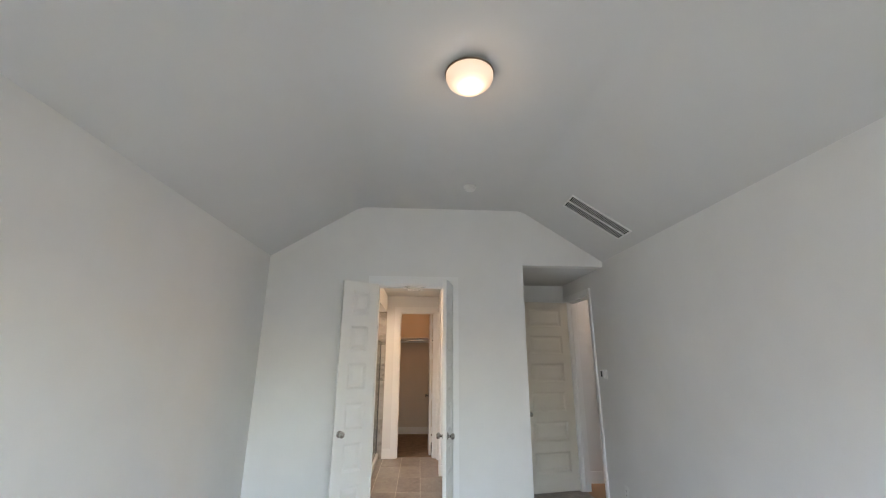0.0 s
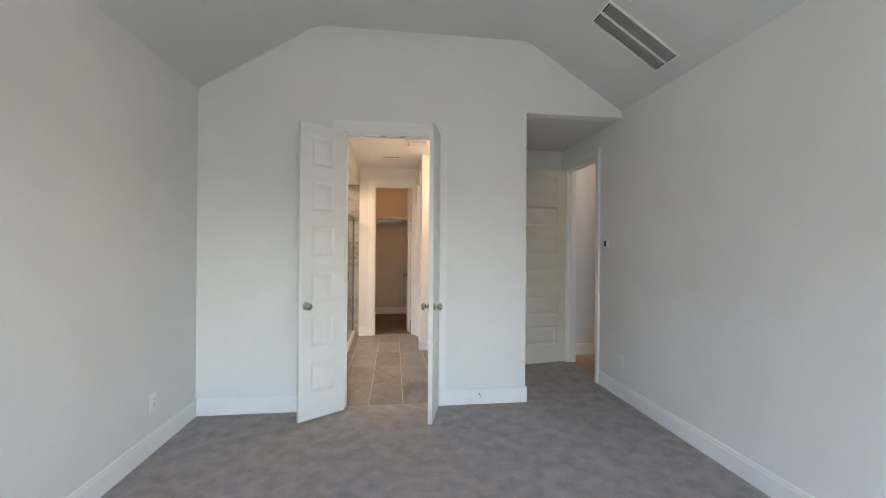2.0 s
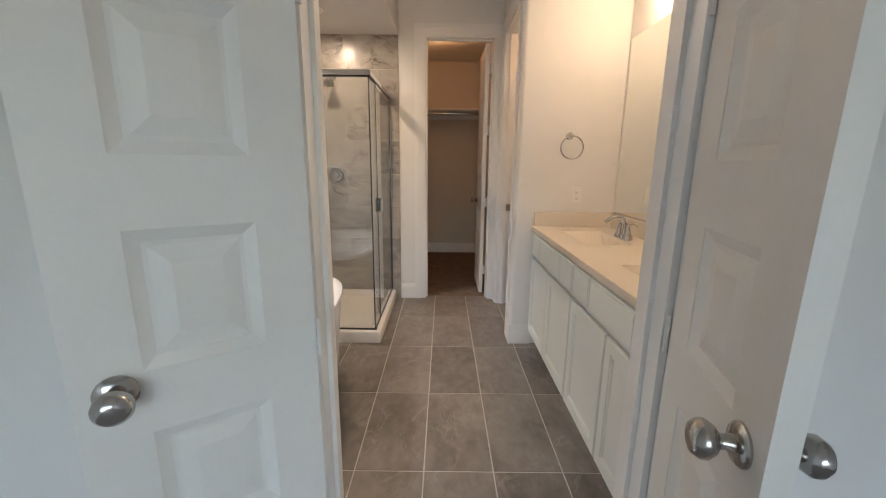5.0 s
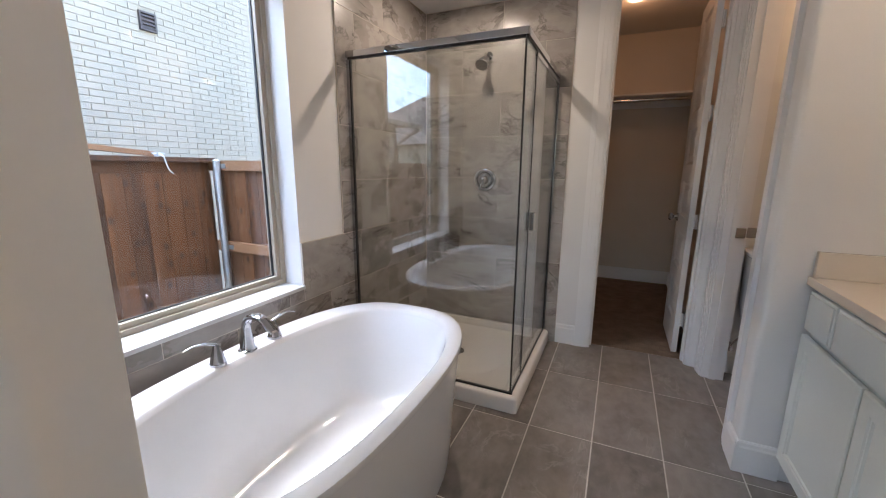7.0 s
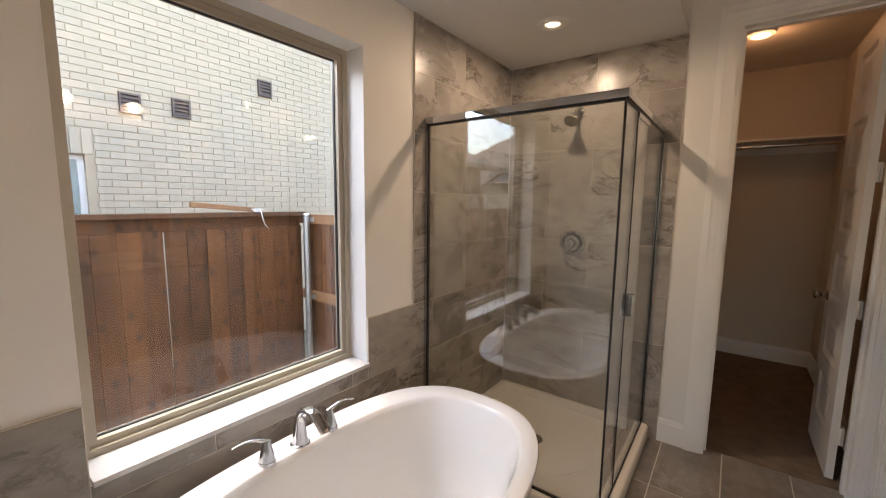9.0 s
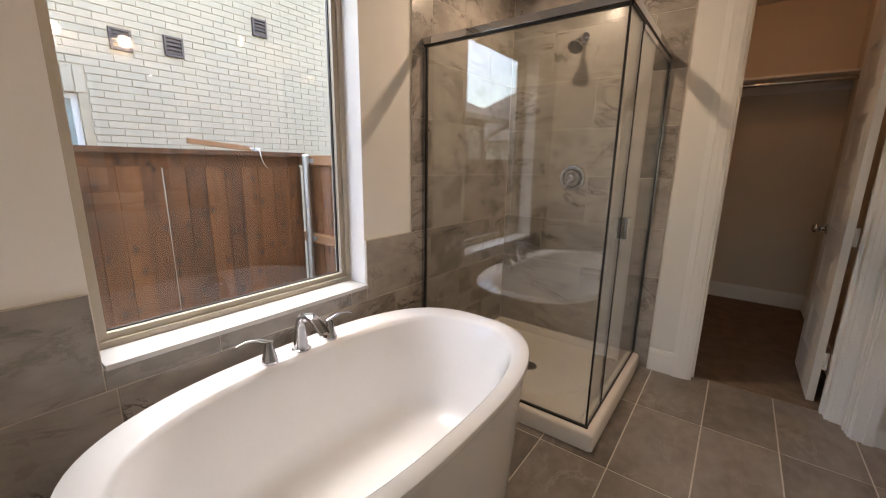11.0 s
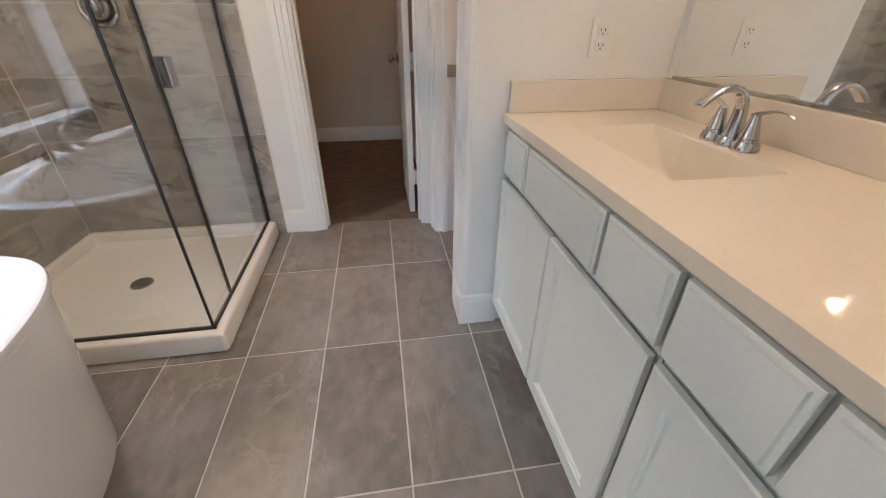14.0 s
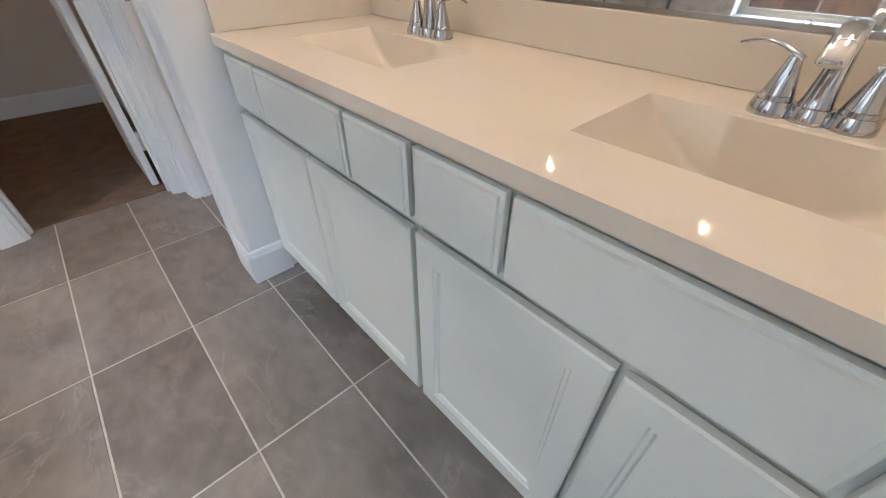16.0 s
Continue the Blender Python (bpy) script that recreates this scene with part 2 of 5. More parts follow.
SHINGLE = surface("roof_shingles", (0.16, 0.135, 0.115), 0.9, 0, 0.2, 8, 60, bump=0.6, bump_scale=40, piece=0.2)
GRASS = surface("ground_soil", (0.09, 0.085, 0.05), 0.95, 0, 0.2, 5, 60, bump=0.5)
VENT = surface("vent_grey", (0.52, 0.51, 0.51), 0.5, 0, 0.03)
VENTDARK = surface("brown_vent", (0.105, 0.075, 0.065), 0.6, 0, 0.1)
OAK = surface("oak_floor", (0.36, 0.19, 0.09), 0.35, 0, 0.12, 4, 60, stretch=(1, 8, 1), piece=0.2)
GLASS = glass("shower_glass", (0.93, 0.945, 0.935), 2.6)
WGLASS = glass("window_glass", (0.95, 0.96, 0.955), 1.3)
FROST = surface("frosted_pane", (0.30, 0.36, 0.34), 0.15, 0, 0.05)
MIRROR = surface("mirror_silver", (0.87, 0.89, 0.87), 0.02, 1.0, 0.004, 2, 20, gloss_vary=0.0)
GLOW_DOME = glowing("lit_dome", (1.0, 0.66, 0.40), 0.036)
GLOW_CAN = glowing("lit_lens", (1.0, 0.80, 0.56), 0.2)

# ---- building blocks ----


def part(name, bm, material, parent=None, label="", smooth=False):
    me = bpy.data.meshes.new(name)
    bmesh.ops.recalc_face_normals(bm, faces=bm.faces)
    if smooth:
        for f in bm.faces:
            f.smooth = True
    bm.to_mesh(me)
    bm.free()
    if smooth:
        me.set_sharp_from_angle(angle=radians(38))
    me.materials.append(material)
    ob = new(name, me)
    if parent:
        ob.parent = parent
    if label:
        ob["label"] = label
    return ob


def thing(name, m, label, category, group="", kind=""):
    return_ob = new(name)
    return_ob.empty_display_size = 0.1
    return_ob.matrix_world = m
    return tagged(return_ob, label, category, group, kind)


def setting(name, bm, material, label, category, smooth=False):
    return tagged(part(name, bm, material, None, "", smooth), label, category, "", "structure")


def box(bm, x0, x1, y0, y1, z0, z1, bevel=0.0, seg=2):
    r = bmesh.ops.create_cube(bm, size=1, matrix=Matrix.Translation(((x0 + x1) / 2, (y0 + y1) / 2, (z0 + z1) / 2)) @ Matrix.Diagonal((x1 - x0, y1 - y0, z1 - z0, 1)))
    if bevel:
        es = list({e for v in r["verts"] for e in v.link_edges})
        bmesh.ops.bevel(bm, geom=es, offset=bevel, segments=seg, profile=0.7, affect="EDGES")
    return bm


def block(x0, x1, y0, y1, z0, z1, bevel=0.0, seg=2):
    return box(bmesh.new(), x0, x1, y0, y1, z0, z1, bevel, seg)


def slab(axis, w0, w1, u0, u1, v0, v1, holes=()):
    """A plate across an axis, with holes that go through it. u, v: the other two axes in order."""
    bm = bmesh.new()
    us = sorted({u0, u1, *[c for h in holes for c in h[:2] if u0 < c < u1]})
    vs = sorted({v0, v1, *[c for h in holes for c in h[2:] if v0 < c < v1]})

    def solid(i, j):
        if not (0 <= i < len(us) - 1 and 0 <= j < len(vs) - 1):
            return False
        cu, cv = (us[i] + us[i + 1]) / 2, (vs[j] + vs[j + 1]) / 2
        return not any(h[0] < cu < h[1] and h[2] < cv < h[3] for h in holes)

    made = {}

    def vert(u, v, w):
        key = (u, v, w)
        if key not in made:
            made[key] = bm.verts.new({"x": (w, u, v), "y": (u, w, v), "z": (u, v, w)}[axis])
        return made[key]

    for i in range(len(us) - 1):
        for j in range(len(vs) - 1):
            if not solid(i, j):
                continue
            a, b, c, d = us[i], us[i + 1], vs[j], vs[j + 1]
            for w in (w0, w1):
                bm.faces.new([vert(a, c, w), vert(b, c, w), vert(b, d, w), vert(a, d, w)])
            for di, dj, e in ((-1, 0, ((a, c), (a, d))), (1, 0, ((b, c), (b, d))), (0, -1, ((a, c), (b, c))), (0, 1, ((a, d), (b, d)))):
                if not solid(i + di, j + dj):
                    (p, q), (r, s) = e
                    bm.faces.new([vert(p, q, w0), vert(r, s, w0), vert(r, s, w1), vert(p, q, w1)])
    return bm


def tube(bm, pts, radii, seg=16, caps=True):
    """A round bar along points, with a radius for each."""
    pts = [Vector(p) for p in pts]
    if isinstance(radii, (int, float)):
        radii = [radii] * len(pts)
    rings = []
    up = None
    for i, p in enumerate(pts):
        d = (pts[min(i + 1, len(pts) - 1)] - pts[max(i - 1, 0)]).normalized()
        if up is None:
            up = d.orthogonal().normalized()
        else:
            up = (up - d * up.dot(d)).normalized()
        side = d.cross(up)
        rings.append([bm.verts.new(p + (up * math.cos(a) + side * math.sin(a)) * radii[i]) for a in [2 * math.pi * k / seg for k in range(seg)]])
    for r0, r1 in zip(rings, rings[1:]):
        for k in range(seg):
            bm.faces.new([r0[k], r0[(k + 1) % seg], r1[(k + 1) % seg], r1[k]])
    if caps:
        bm.faces.new(rings[0])
        bm.faces.new(rings[-1])
    return bm


def lathe(bm, profile, m=None, seg=28):
    """A turned shape from (radius, height) pairs round z."""
    m = m or Matrix.Identity(4)
    rings = []
    for r, z in profile:
        if r < 1e-5:
            rings.append([bm.verts.new(m @ Vector((0, 0, z)))])
        else:
            rings.append([bm.verts.new(m @ Vector((r * math.cos(2 * math.pi * k / seg), r * math.sin(2 * math.pi * k / seg), z))) for k in range(seg)])
    for a, b in zip(rings, rings[1:]):
        for k in range(seg):
            q = [a[k % len(a)], a[(k + 1) % len(a)], b[(k + 1) % len(b)], b[k % len(b)]]
            q = list(dict.fromkeys(q))
            if len(q) > 2:
                bm.faces.new(q)
    return bm


def loft(bm, rings, cap_first=False, cap_last=False):
    vr = [[bm.verts.new(p) for p in r] for r in rings]
    n = len(vr[0])
    for a, b in zip(vr, vr[1:]):
        for k in range(n):
            bm.faces.new([a[k], a[(k + 1) % n], b[(k + 1) % n], b[k]])
    if cap_first:
        bm.faces.new(vr[0])
    if cap_last:
        bm.faces.new(vr[-1])
    return bm


def oval(cx, cy, ax, ay, z, power=2.4, seg=72):
    out = []
    for k in range(seg):
        t = 2 * math.pi * k / seg
        c, s = math.cos(t), math.sin(t)
        out.append((cx + ax * math.copysign(abs(c) ** (2 / power), c), cy + ay * math.copysign(abs(s) ** (2 / power), s), z))
    return out


# ---- large structure ----
BED_W, BED_E, BED_S, BED_N = -1.42, 2.387, -7.25, -2.465
BATH_W, BATH_E, BATH_S, BATH_N = -1.45, 1.285, -2.345, 0.484
setting("wall_bedroom_north", slab("y", BED_N, BATH_S, BED_W - 0.2, BED_E, 0, 3.45, [(-0.22, 0.60, -1, 2.44), (1.44, 9, -1, 2.686)]), PAINT, "off-white painted wall with a double-door opening and a corner recess", "wall")
setting("wall_bedroom_west", slab("x", BED_W - 0.2, BED_W, BED_S - 0.15, BED_N, 0, 3.45), PAINT, "off-white painted bedroom wall", "wall")
setting("wall_bedroom_east", slab("x", BED_E, BED_E + 0.12, BED_S - 0.15, -1.03, 0, 3.45, [(-2.01, -1.27, -1, 2.43)]), PAINT, "off-white painted wall with a doorway to the hall", "wall")
setting("wall_bedroom_south", slab("y", BED_S - 0.15, BED_S, BED_W, BED_E, 0, 3.45, [(-1.0, 1.95, 0.5, 2.2)]), PAINT, "off-white painted wall with a wide window opening", "wall")
setting("wall_mirror_side", slab("x", BATH_E, 1.44, BATH_S, -0.53, 0, 2.80), PAINT, "off-white painted wall behind the vanity", "wall")
setting("wall_recess_north", slab("y", -1.15, -1.03, 1.44, BED_E, 0, 2.80), PAINT, "off-white painted end wall of the entry recess", "wall")
setting("wall_bath_west", slab("x", -1.65, BATH_W, BATH_S, 0.604, 0, 2.80, [(-1.99, -0.955, 0.69, 2.18)]), PAINT, "painted outer wall with a square window opening over the tub", "wall")
setting("wall_closet_side", slab("y", BATH_N, 0.604, BATH_W, 2.05, 0, 2.80, [(-0.105, 0.540, -1, 2.45)]), PAINT, "off-white painted wall with the closet doorway", "wall")
bm = block(0.595, 2.05, -0.53, -0.40, 0, 2.80)
es = [e for e in bm.edges if all(abs(v.co.x - 0.595) < 1e-4 for v in e.verts) and abs(e.verts[0].co.z - e.verts[1].co.z) > 1]
bmesh.ops.bevel(bm, geom=es, offset=0.022, segments=5, profile=0.5, affect="EDGES")
setting("wall_partition", bm, PAINT, "off-white painted partition with rounded corners beside the vanity", "wall")
setting("wall_toilet_room", slab("x", 0.605, 0.72, -0.40, BATH_N, 0, 2.80, [(-0.305, 0.36, -1, 2.45)]), PAINT, "painted wall with the narrow toilet-room doorway", "wall")
setting("wall_toilet_room_east", slab("x", 2.05, 2.15, -0.53, 0.604, 0, 2.80), PAINT, "painted end wall of the toilet room", "wall")
setting("wall_closet_north", slab("y", 2.60, 2.72, -1.4, 0.72, 0, 2.80), CLOSET_DIM_PAINT, "rear closet wall, its paint darkened and warmed for dim light", "wall")
setting("wall_closet_west", slab("x", -1.4, -1.3, 0.604, 2.60, 0, 2.80), CLOSET_DIM_PAINT, "closet side wall, its paint darkened and warmed for dim light", "wall")
# unseen wall, set close behind the open door to darken its hinge gap
setting("wall_closet_east", slab("x", 0.62, 0.72, 0.604, 2.60, 0, 2.80), CLOSET_DIM_PAINT, "closet side wall, its paint darkened and warmed for dim light", "wall")
setting("wall_hall_east", slab("x", 3.5, 3.6, -3.2, -0.5, 0, 2.80), PAINT, "painted hall wall", "wall")
setting("wall_hall_north", slab("y", -0.95, -0.83, BED_E + 0.12, 3.5, 0, 2.80), PAINT, "painted hall wall beyond the open entry door", "wall")
setting("wall_hall_south", slab("y", -3.2, -3.1, BED_E + 0.12, 3.5, 0, 2.80), PAINT, "painted hall end wall", "wall")

# vaulted bedroom ceiling
bm = bmesh.new()
prof = [(BED_W - 0.05, 2.715), (BED_W, 2.745)]
for fx0, z_a, fx1, z_b, fx2, z_c in ((BED_W, 2.745, -0.45, 3.355, 1.45, 3.355), (-0.45, 3.355, 1.45, 3.355, BED_E, 2.745)):
    a, c, b = Vector((fx0, z_a)), Vector((fx1, z_b)), Vector((fx2, z_c))
    p, q = c + (a - c).normalized() * 0.09, c + (b - c).normalized() * 0.09
    for k in range(7):
        t = k / 6
        w = p * (1 - t) ** 2 + c * 2 * t * (1 - t) + q * t * t
        prof.append((w.x, w.y))
prof += [(BED_E, 2.745), (BED_E + 0.05, 2.715)]
low = [[bm.verts.new((x, y, z)) for x, z in prof] for y in (BED_S, BED_N)]
high = [[bm.verts.new((x, y, z + 0.12)) for x, z in prof] for y in (BED_S, BED_N)]
for q in (low, high):
    for i in range(len(prof) - 1):
        bm.faces.new([q[0][i], q[0][i + 1], q[1][i + 1], q[1][i]])
for e in (0, 1):
    for i in range(len(prof) - 1):
        bm.faces.new([low[e][i], low[e][i + 1], high[e][i + 1], high[e][i]])
for i in (0, len(prof) - 1):
    bm.faces.new([low[0][i], low[1][i], high[1][i], high[0][i]])
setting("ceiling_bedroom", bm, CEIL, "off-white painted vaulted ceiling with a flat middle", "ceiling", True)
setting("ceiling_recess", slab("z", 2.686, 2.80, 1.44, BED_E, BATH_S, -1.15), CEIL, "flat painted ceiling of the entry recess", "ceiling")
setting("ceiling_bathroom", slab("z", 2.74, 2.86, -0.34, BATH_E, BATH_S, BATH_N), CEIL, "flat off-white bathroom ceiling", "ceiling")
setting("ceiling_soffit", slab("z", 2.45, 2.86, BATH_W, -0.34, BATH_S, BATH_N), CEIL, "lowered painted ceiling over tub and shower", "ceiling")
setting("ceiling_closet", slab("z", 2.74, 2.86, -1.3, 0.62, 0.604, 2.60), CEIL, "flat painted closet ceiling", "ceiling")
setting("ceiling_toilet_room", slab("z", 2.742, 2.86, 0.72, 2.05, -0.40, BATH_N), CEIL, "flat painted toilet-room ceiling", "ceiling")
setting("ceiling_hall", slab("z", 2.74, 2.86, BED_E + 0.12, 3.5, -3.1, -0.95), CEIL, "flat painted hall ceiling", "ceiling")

# floors
bm = slab("z", -0.12, 0.0, BED_W, BED_E, BED_S, -2.40)
box(bm, 1.44, BED_E + 0.06, -2.40, -1.15, -0.12, 0.0)
setting("floor_bedroom", bm, CARPET, "grey-brown cut-pile bedroom carpet", "carpet")
floor_bath = setting("floor_bathroom", slab("z", -0.12, -0.0022, BATH_W, 2.05, -2.40, 0.56, [(1.43, 3, -3, -0.6)]), GROUT_F, "pale grout bed under grey stone-look floor tiles", "floor")
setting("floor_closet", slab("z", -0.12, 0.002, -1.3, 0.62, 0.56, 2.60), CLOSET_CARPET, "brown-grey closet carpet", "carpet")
setting("floor_hall", slab("z", -0.12, -0.004, BED_E + 0.06, 3.5, -3.1, -0.95), OAK, "warm wooden hall floor", "floor")


# baseboards and casings
def baseboard(x0, y0, x1, y1, nx, ny, h=0.14, t=0.014):
    """Painted board along a wall from one point to the other, standing out along (nx, ny)."""
    bm = bmesh.new()
    d = Vector((x1 - x0, y1 - y0, 0))
    prof = [(0, 0), (t, 0), (t, h - 0.03), (t * 0.75, h - 0.022), (t * 0.7, h - 0.008), (t * 0.35, h), (0, h)]
    ends = []
    for p in (Vector((x0, y0, 0)), Vector((x1, y1, 0))):
        ends.append([bm.verts.new(p + Vector((nx, ny, 0)) * a + Vector((0, 0, b))) for a, b in prof])
    n = len(prof)
    for k in range(n):
        bm.faces.new([ends[0][k], ends[0][(k + 1) % n], ends[1][(k + 1) % n], ends[1][k]])
    bm.faces.new(ends[0])
    bm.faces.new(ends[1])
    return setting("baseboard", bm, TRIM, "white painted baseboard along the wall foot", "baseboard")


baseboard(BED_W, BED_S, BED_W, BED_N, 1, 0)
baseboard(BED_W + 0.014, BED_N, -0.312, BED_N, 0, -1)
baseboard(0.692, BED_N, 1.454, BED_N, 0, -1)
baseboard(1.44, BED_N, 1.44, -1.15, 1, 0)
baseboard(BED_E, BED_S, BED_E, -2.09, -1, 0)
baseboard(1.454, -1.15, BED_E - 0.02, -1.15, 0, -1)
baseboard(BED_W, BED_S, BED_E, BED_S, 0, 1)
baseboard(-0.335, BATH_N, -0.197, BATH_N, 0, -1, 0.15)
baseboard(0.595, -0.545, 0.595, -0.39, -1, 0, 0.15)
baseboard(0.581, -0.53, 0.745, -0.53, 0, -1, 0.15)
baseboard(-1.3, 2.60, 0.62, 2.60, 0, -1, 0.15)
baseboard(-1.3, 0.604, -1.3, 2.60, 1, 0, 0.15)
baseboard(0.62, 0.604, 0.62, 2.60, -1, 0, 0.15)
baseboard(0.72, -0.40, 2.05, -0.40, 0, 1, 0.15)
baseboard(0.72, BATH_N, 2.05, BATH_N, 0, -1, 0.15)
baseboard(BED_E + 0.12, -0.95, 3.5, -0.95, 0, -1, 0.15)
baseboard(3.5, -3.1, 3.5, -0.95, -1, 0, 0.15)


def casing(name, axis, at, out, u0, u1, top, w=0.09, label="white painted door casing with stepped moulding", wide_b=None):
    """Moulded frame round a doorway on one wall face: two legs and a head. axis: the wall's normal; out: +1 or -1 away from the wall."""
    th = thing(name, Matrix.Identity(4), label, "door casing", "", "structure")
    steps = [(0.0, 0.30, 0.013), (0.30, 0.62, 0.017), (0.62, 1.0, 0.022)]
    for leg in ("leg_a", "leg_b", "head"):
        bm = bmesh.new()
        for s0, s1, t in steps:
            a, b = s0 * w, s1 * w
            if leg == "leg_a":
                r = (u0 - b, u0 - a, 0, top + b)
            elif leg == "leg_b":
                k = (wide_b or w) / w
                r = (u1 + a * k, u1 + b * k, 0, top + b)
            else:
                r = (u0 - a, u1 + a, top + a, top + b)
            lo, hi = sorted((at, at + out * t))
            if axis == "y":
                box(bm, r[0], r[1], lo, hi, r[2], r[3])
            else:
                box(bm, lo, hi, r[0], r[1], r[2], r[3])
        part("casing_head" if leg == "head" else "casing_leg", bm, TRIM, th)
    return th


def jamb(axis, w0, w1, u0, u1, top, label, stop=0.0):
    """Lining of a doorway through the wall, with a stop bead."""
    bm = bmesh.new()
    t = 0.018
    for a, b, c, d in ((u0, u0 + t, 0, top), (u1 - t, u1, 0, top), (u0 + t, u1 - t, top - t, top)):
        lo, hi = w0 - 0.004, w1 + 0.004
        if axis == "y":
            box(bm, a, b, lo, hi, c, d)
        else:
            box(bm, lo, hi, a, b, c, d)
    s = 0.012
    for a, b, c, d in ((u0 + t, u0 + t + s, 0, top - t), (u1 - t - s, u1 - t, 0, top - t), (u0 + t + s, u1 - t - s, top - t - s, top - t)):
        if axis == "y":
            box(bm, a, b, stop - 0.018, stop + 0.018, c, d)
        else:
            box(bm, stop - 0.018, stop + 0.018, a, b, c, d)
    return setting("door_frame", bm, TRIM, label, "door frame")


casing("casing_bath_door", "y", BED_N, -1, -0.22, 0.60, 2.44)
casing("casing_bath_door_inside", "y", BATH_S, 1, -0.22, 0.60, 2.44)
jamb("y", BED_N, BATH_S, -0.22, 0.60, 2.44, "white painted lining of the double doorway", -2.40)
casing("casing_closet", "y", BATH_N, -1, -0.105, 0.540, 2.45, wide_b=0.062)
jamb("y", BATH_N, 0.604, -0.105, 0.540, 2.45, "white painted lining of the closet doorway", 0.55)
casing("casing_toilet_room", "x", 0.605, -1, -0.305, 0.36, 2.45, 0.085)
jamb("x", 0.605, 0.72, -0.305, 0.36, 2.45, "white painted lining of the toilet-room doorway", 0.66)
casing("casing_hall_door", "x", BED_E, -1, -2.01, -1.27, 2.43, 0.07)
jamb("x", BED_E, BED_E + 0.12, -2.01, -1.27, 2.43, "white painted lining of the hall doorway", 2.45)

# ---- doors ----


def knob(parent, x, z, y, out, material=NICKEL):
    """Round door knob on a rose."""
    bm = bmesh.new()
    turn = Matrix.Translation((x, y, z)) @ Matrix.Rotation(radians(-90 * out), 4, "X")
    lathe(bm, [(0, 0), (0.033, 0), (0.033, 0.004), (0.028, 0.009), (0.014, 0.012), (0.011, 0.022), (0.012, 0.030), (0.022, 0.036), (0.029, 0.047), (0.029, 0.056), (0.022, 0.066), (0.010, 0.070), (0, 0.070)], turn, 24)
    return part("knob", bm, material, parent, "satin metal knob", True)


def panel_door(name, m, w, h, label, material, panels=6, hinge_side=-1, knob_z=0.93, group="", hinges=True, leaf_hinges=False):
    """Moulded panel door. Local x runs from the hinge to the free edge, y through its thickness."""
    t = 0.035
    th = thing(name, m, label, "door", group)
    st = min(0.115, w * 0.25)
    rail, bottom, top = 0.122, 0.215, 0.095
    ph = (h - bottom - top - rail * (panels - 1)) / panels
    holes = []
    z = bottom
    for _ in range(panels):
        holes.append((st, w - st, z, z + ph))
        z += ph + rail
    part("leaf", slab("y", 0, t, 0, w, 0, h, holes), material, th)
    shape = None
    for u0, u1, v0, v1 in holes:
        bm = bmesh.new()
        cx, cz = (u0 + u1) / 2, (v0 + v1) / 2
        hw, hh = (u1 - u0) / 2, (v1 - v0) / 2
        if shape is None:
            rings = []
            for d, y in ((0.0, 0.001), (0.010, 0.006), (0.022, 0.0115), (0.030, 0.0115), (0.062, 0.004)):
                rings.append([(a * (hw - d), y, b * (hh - d)) for a, b in ((-1, -1), (1, -1), (1, 1), (-1, 1))])
            loft(bm, rings, False, True)
            back = [[(x, t - y, zz) for x, y, zz in r] for r in rings]
            loft(bm, back, False, True)
            p = part("panel", bm, material, th)
            shape = p.data
        else:
            bm.free()
            p = new("panel", shape)
            p.parent = th
        p.location = (cx, 0, cz)
    knob(th, w - 0.06, knob_z, t, 1)
    knob(th, w - 0.06, knob_z, 0, -1)
    if hinges:
        for hz in (0.25, 0.95, 1.65, h - 0.22):
            bm = bmesh.new()
            tube(bm, [(-0.004, hinge_side * 0.006 + (t if hinge_side > 0 else 0), hz - 0.045), (-0.004, hinge_side * 0.006 + (t if hinge_side > 0 else 0), hz + 0.045)], 0.006, 10)
            part("hinge", bm, DOORP, th, "painted hinge knuckle", True)
            if leaf_hinges:
                part("hinge_leaf", block(-0.006, 0.035, -0.019, -0.0005, hz - 0.048, hz + 0.048), DOORP, th, "painted hinge leaf")
    return th


def heading(dx, dy):
    return math.degrees(math.atan2(dy, dx))


panel_door("door_leaf", pose(-0.216, -2.478, 0.012, 0, 0, heading(-0.333, -0.228)), 0.402, 2.42, "white painted narrow panel door leaf, swung open", DOORP, group="double doors to the bathroom", hinge_side=1)
panel_door("door_leaf", pose(0.596, -2.478, 0.012, 0, 0, heading(-0.098, -0.39)), 0.402, 2.42, "white painted narrow panel door leaf, swung open", DOORP, group="double doors to the bathroom", hinge_side=-1)
panel_door("closet_door", pose(0.497, 0.640, 0.012, 0, 0, heading(-0.004, 0.57)), 0.55, 2.42, "white painted panel door standing open into the closet", DOORP, hinge_side=-1, leaf_hinges=True)
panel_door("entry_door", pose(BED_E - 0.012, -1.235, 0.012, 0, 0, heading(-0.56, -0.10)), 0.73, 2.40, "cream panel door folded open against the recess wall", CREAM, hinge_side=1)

# ---- bedroom fixtures ----
th = thing("ceiling_lamp", pose(0.54, -4.8, 3.355), "flush dome ceiling lamp, lit, with a dark bronze ring", "ceiling lamp")
part("ring", lathe(bmesh.new(), [(0, 0), (0.105, 0), (0.108, -0.012), (0.146, -0.017), (0.151, -0.023), (0.149, -0.031), (0.135, -0.030), (0, -0.024)], None, 48), BRONZE, th, "dark bronze ring", True)
part("shade", lathe(bmesh.new(), [(0.145, -0.030), (0.144, -0.048), (0.134, -0.074), (0.106, -0.100), (0.063, -0.116), (0, -0.122)], None, 48), GLOW_DOME, th, "glowing frosted glass dome", True)

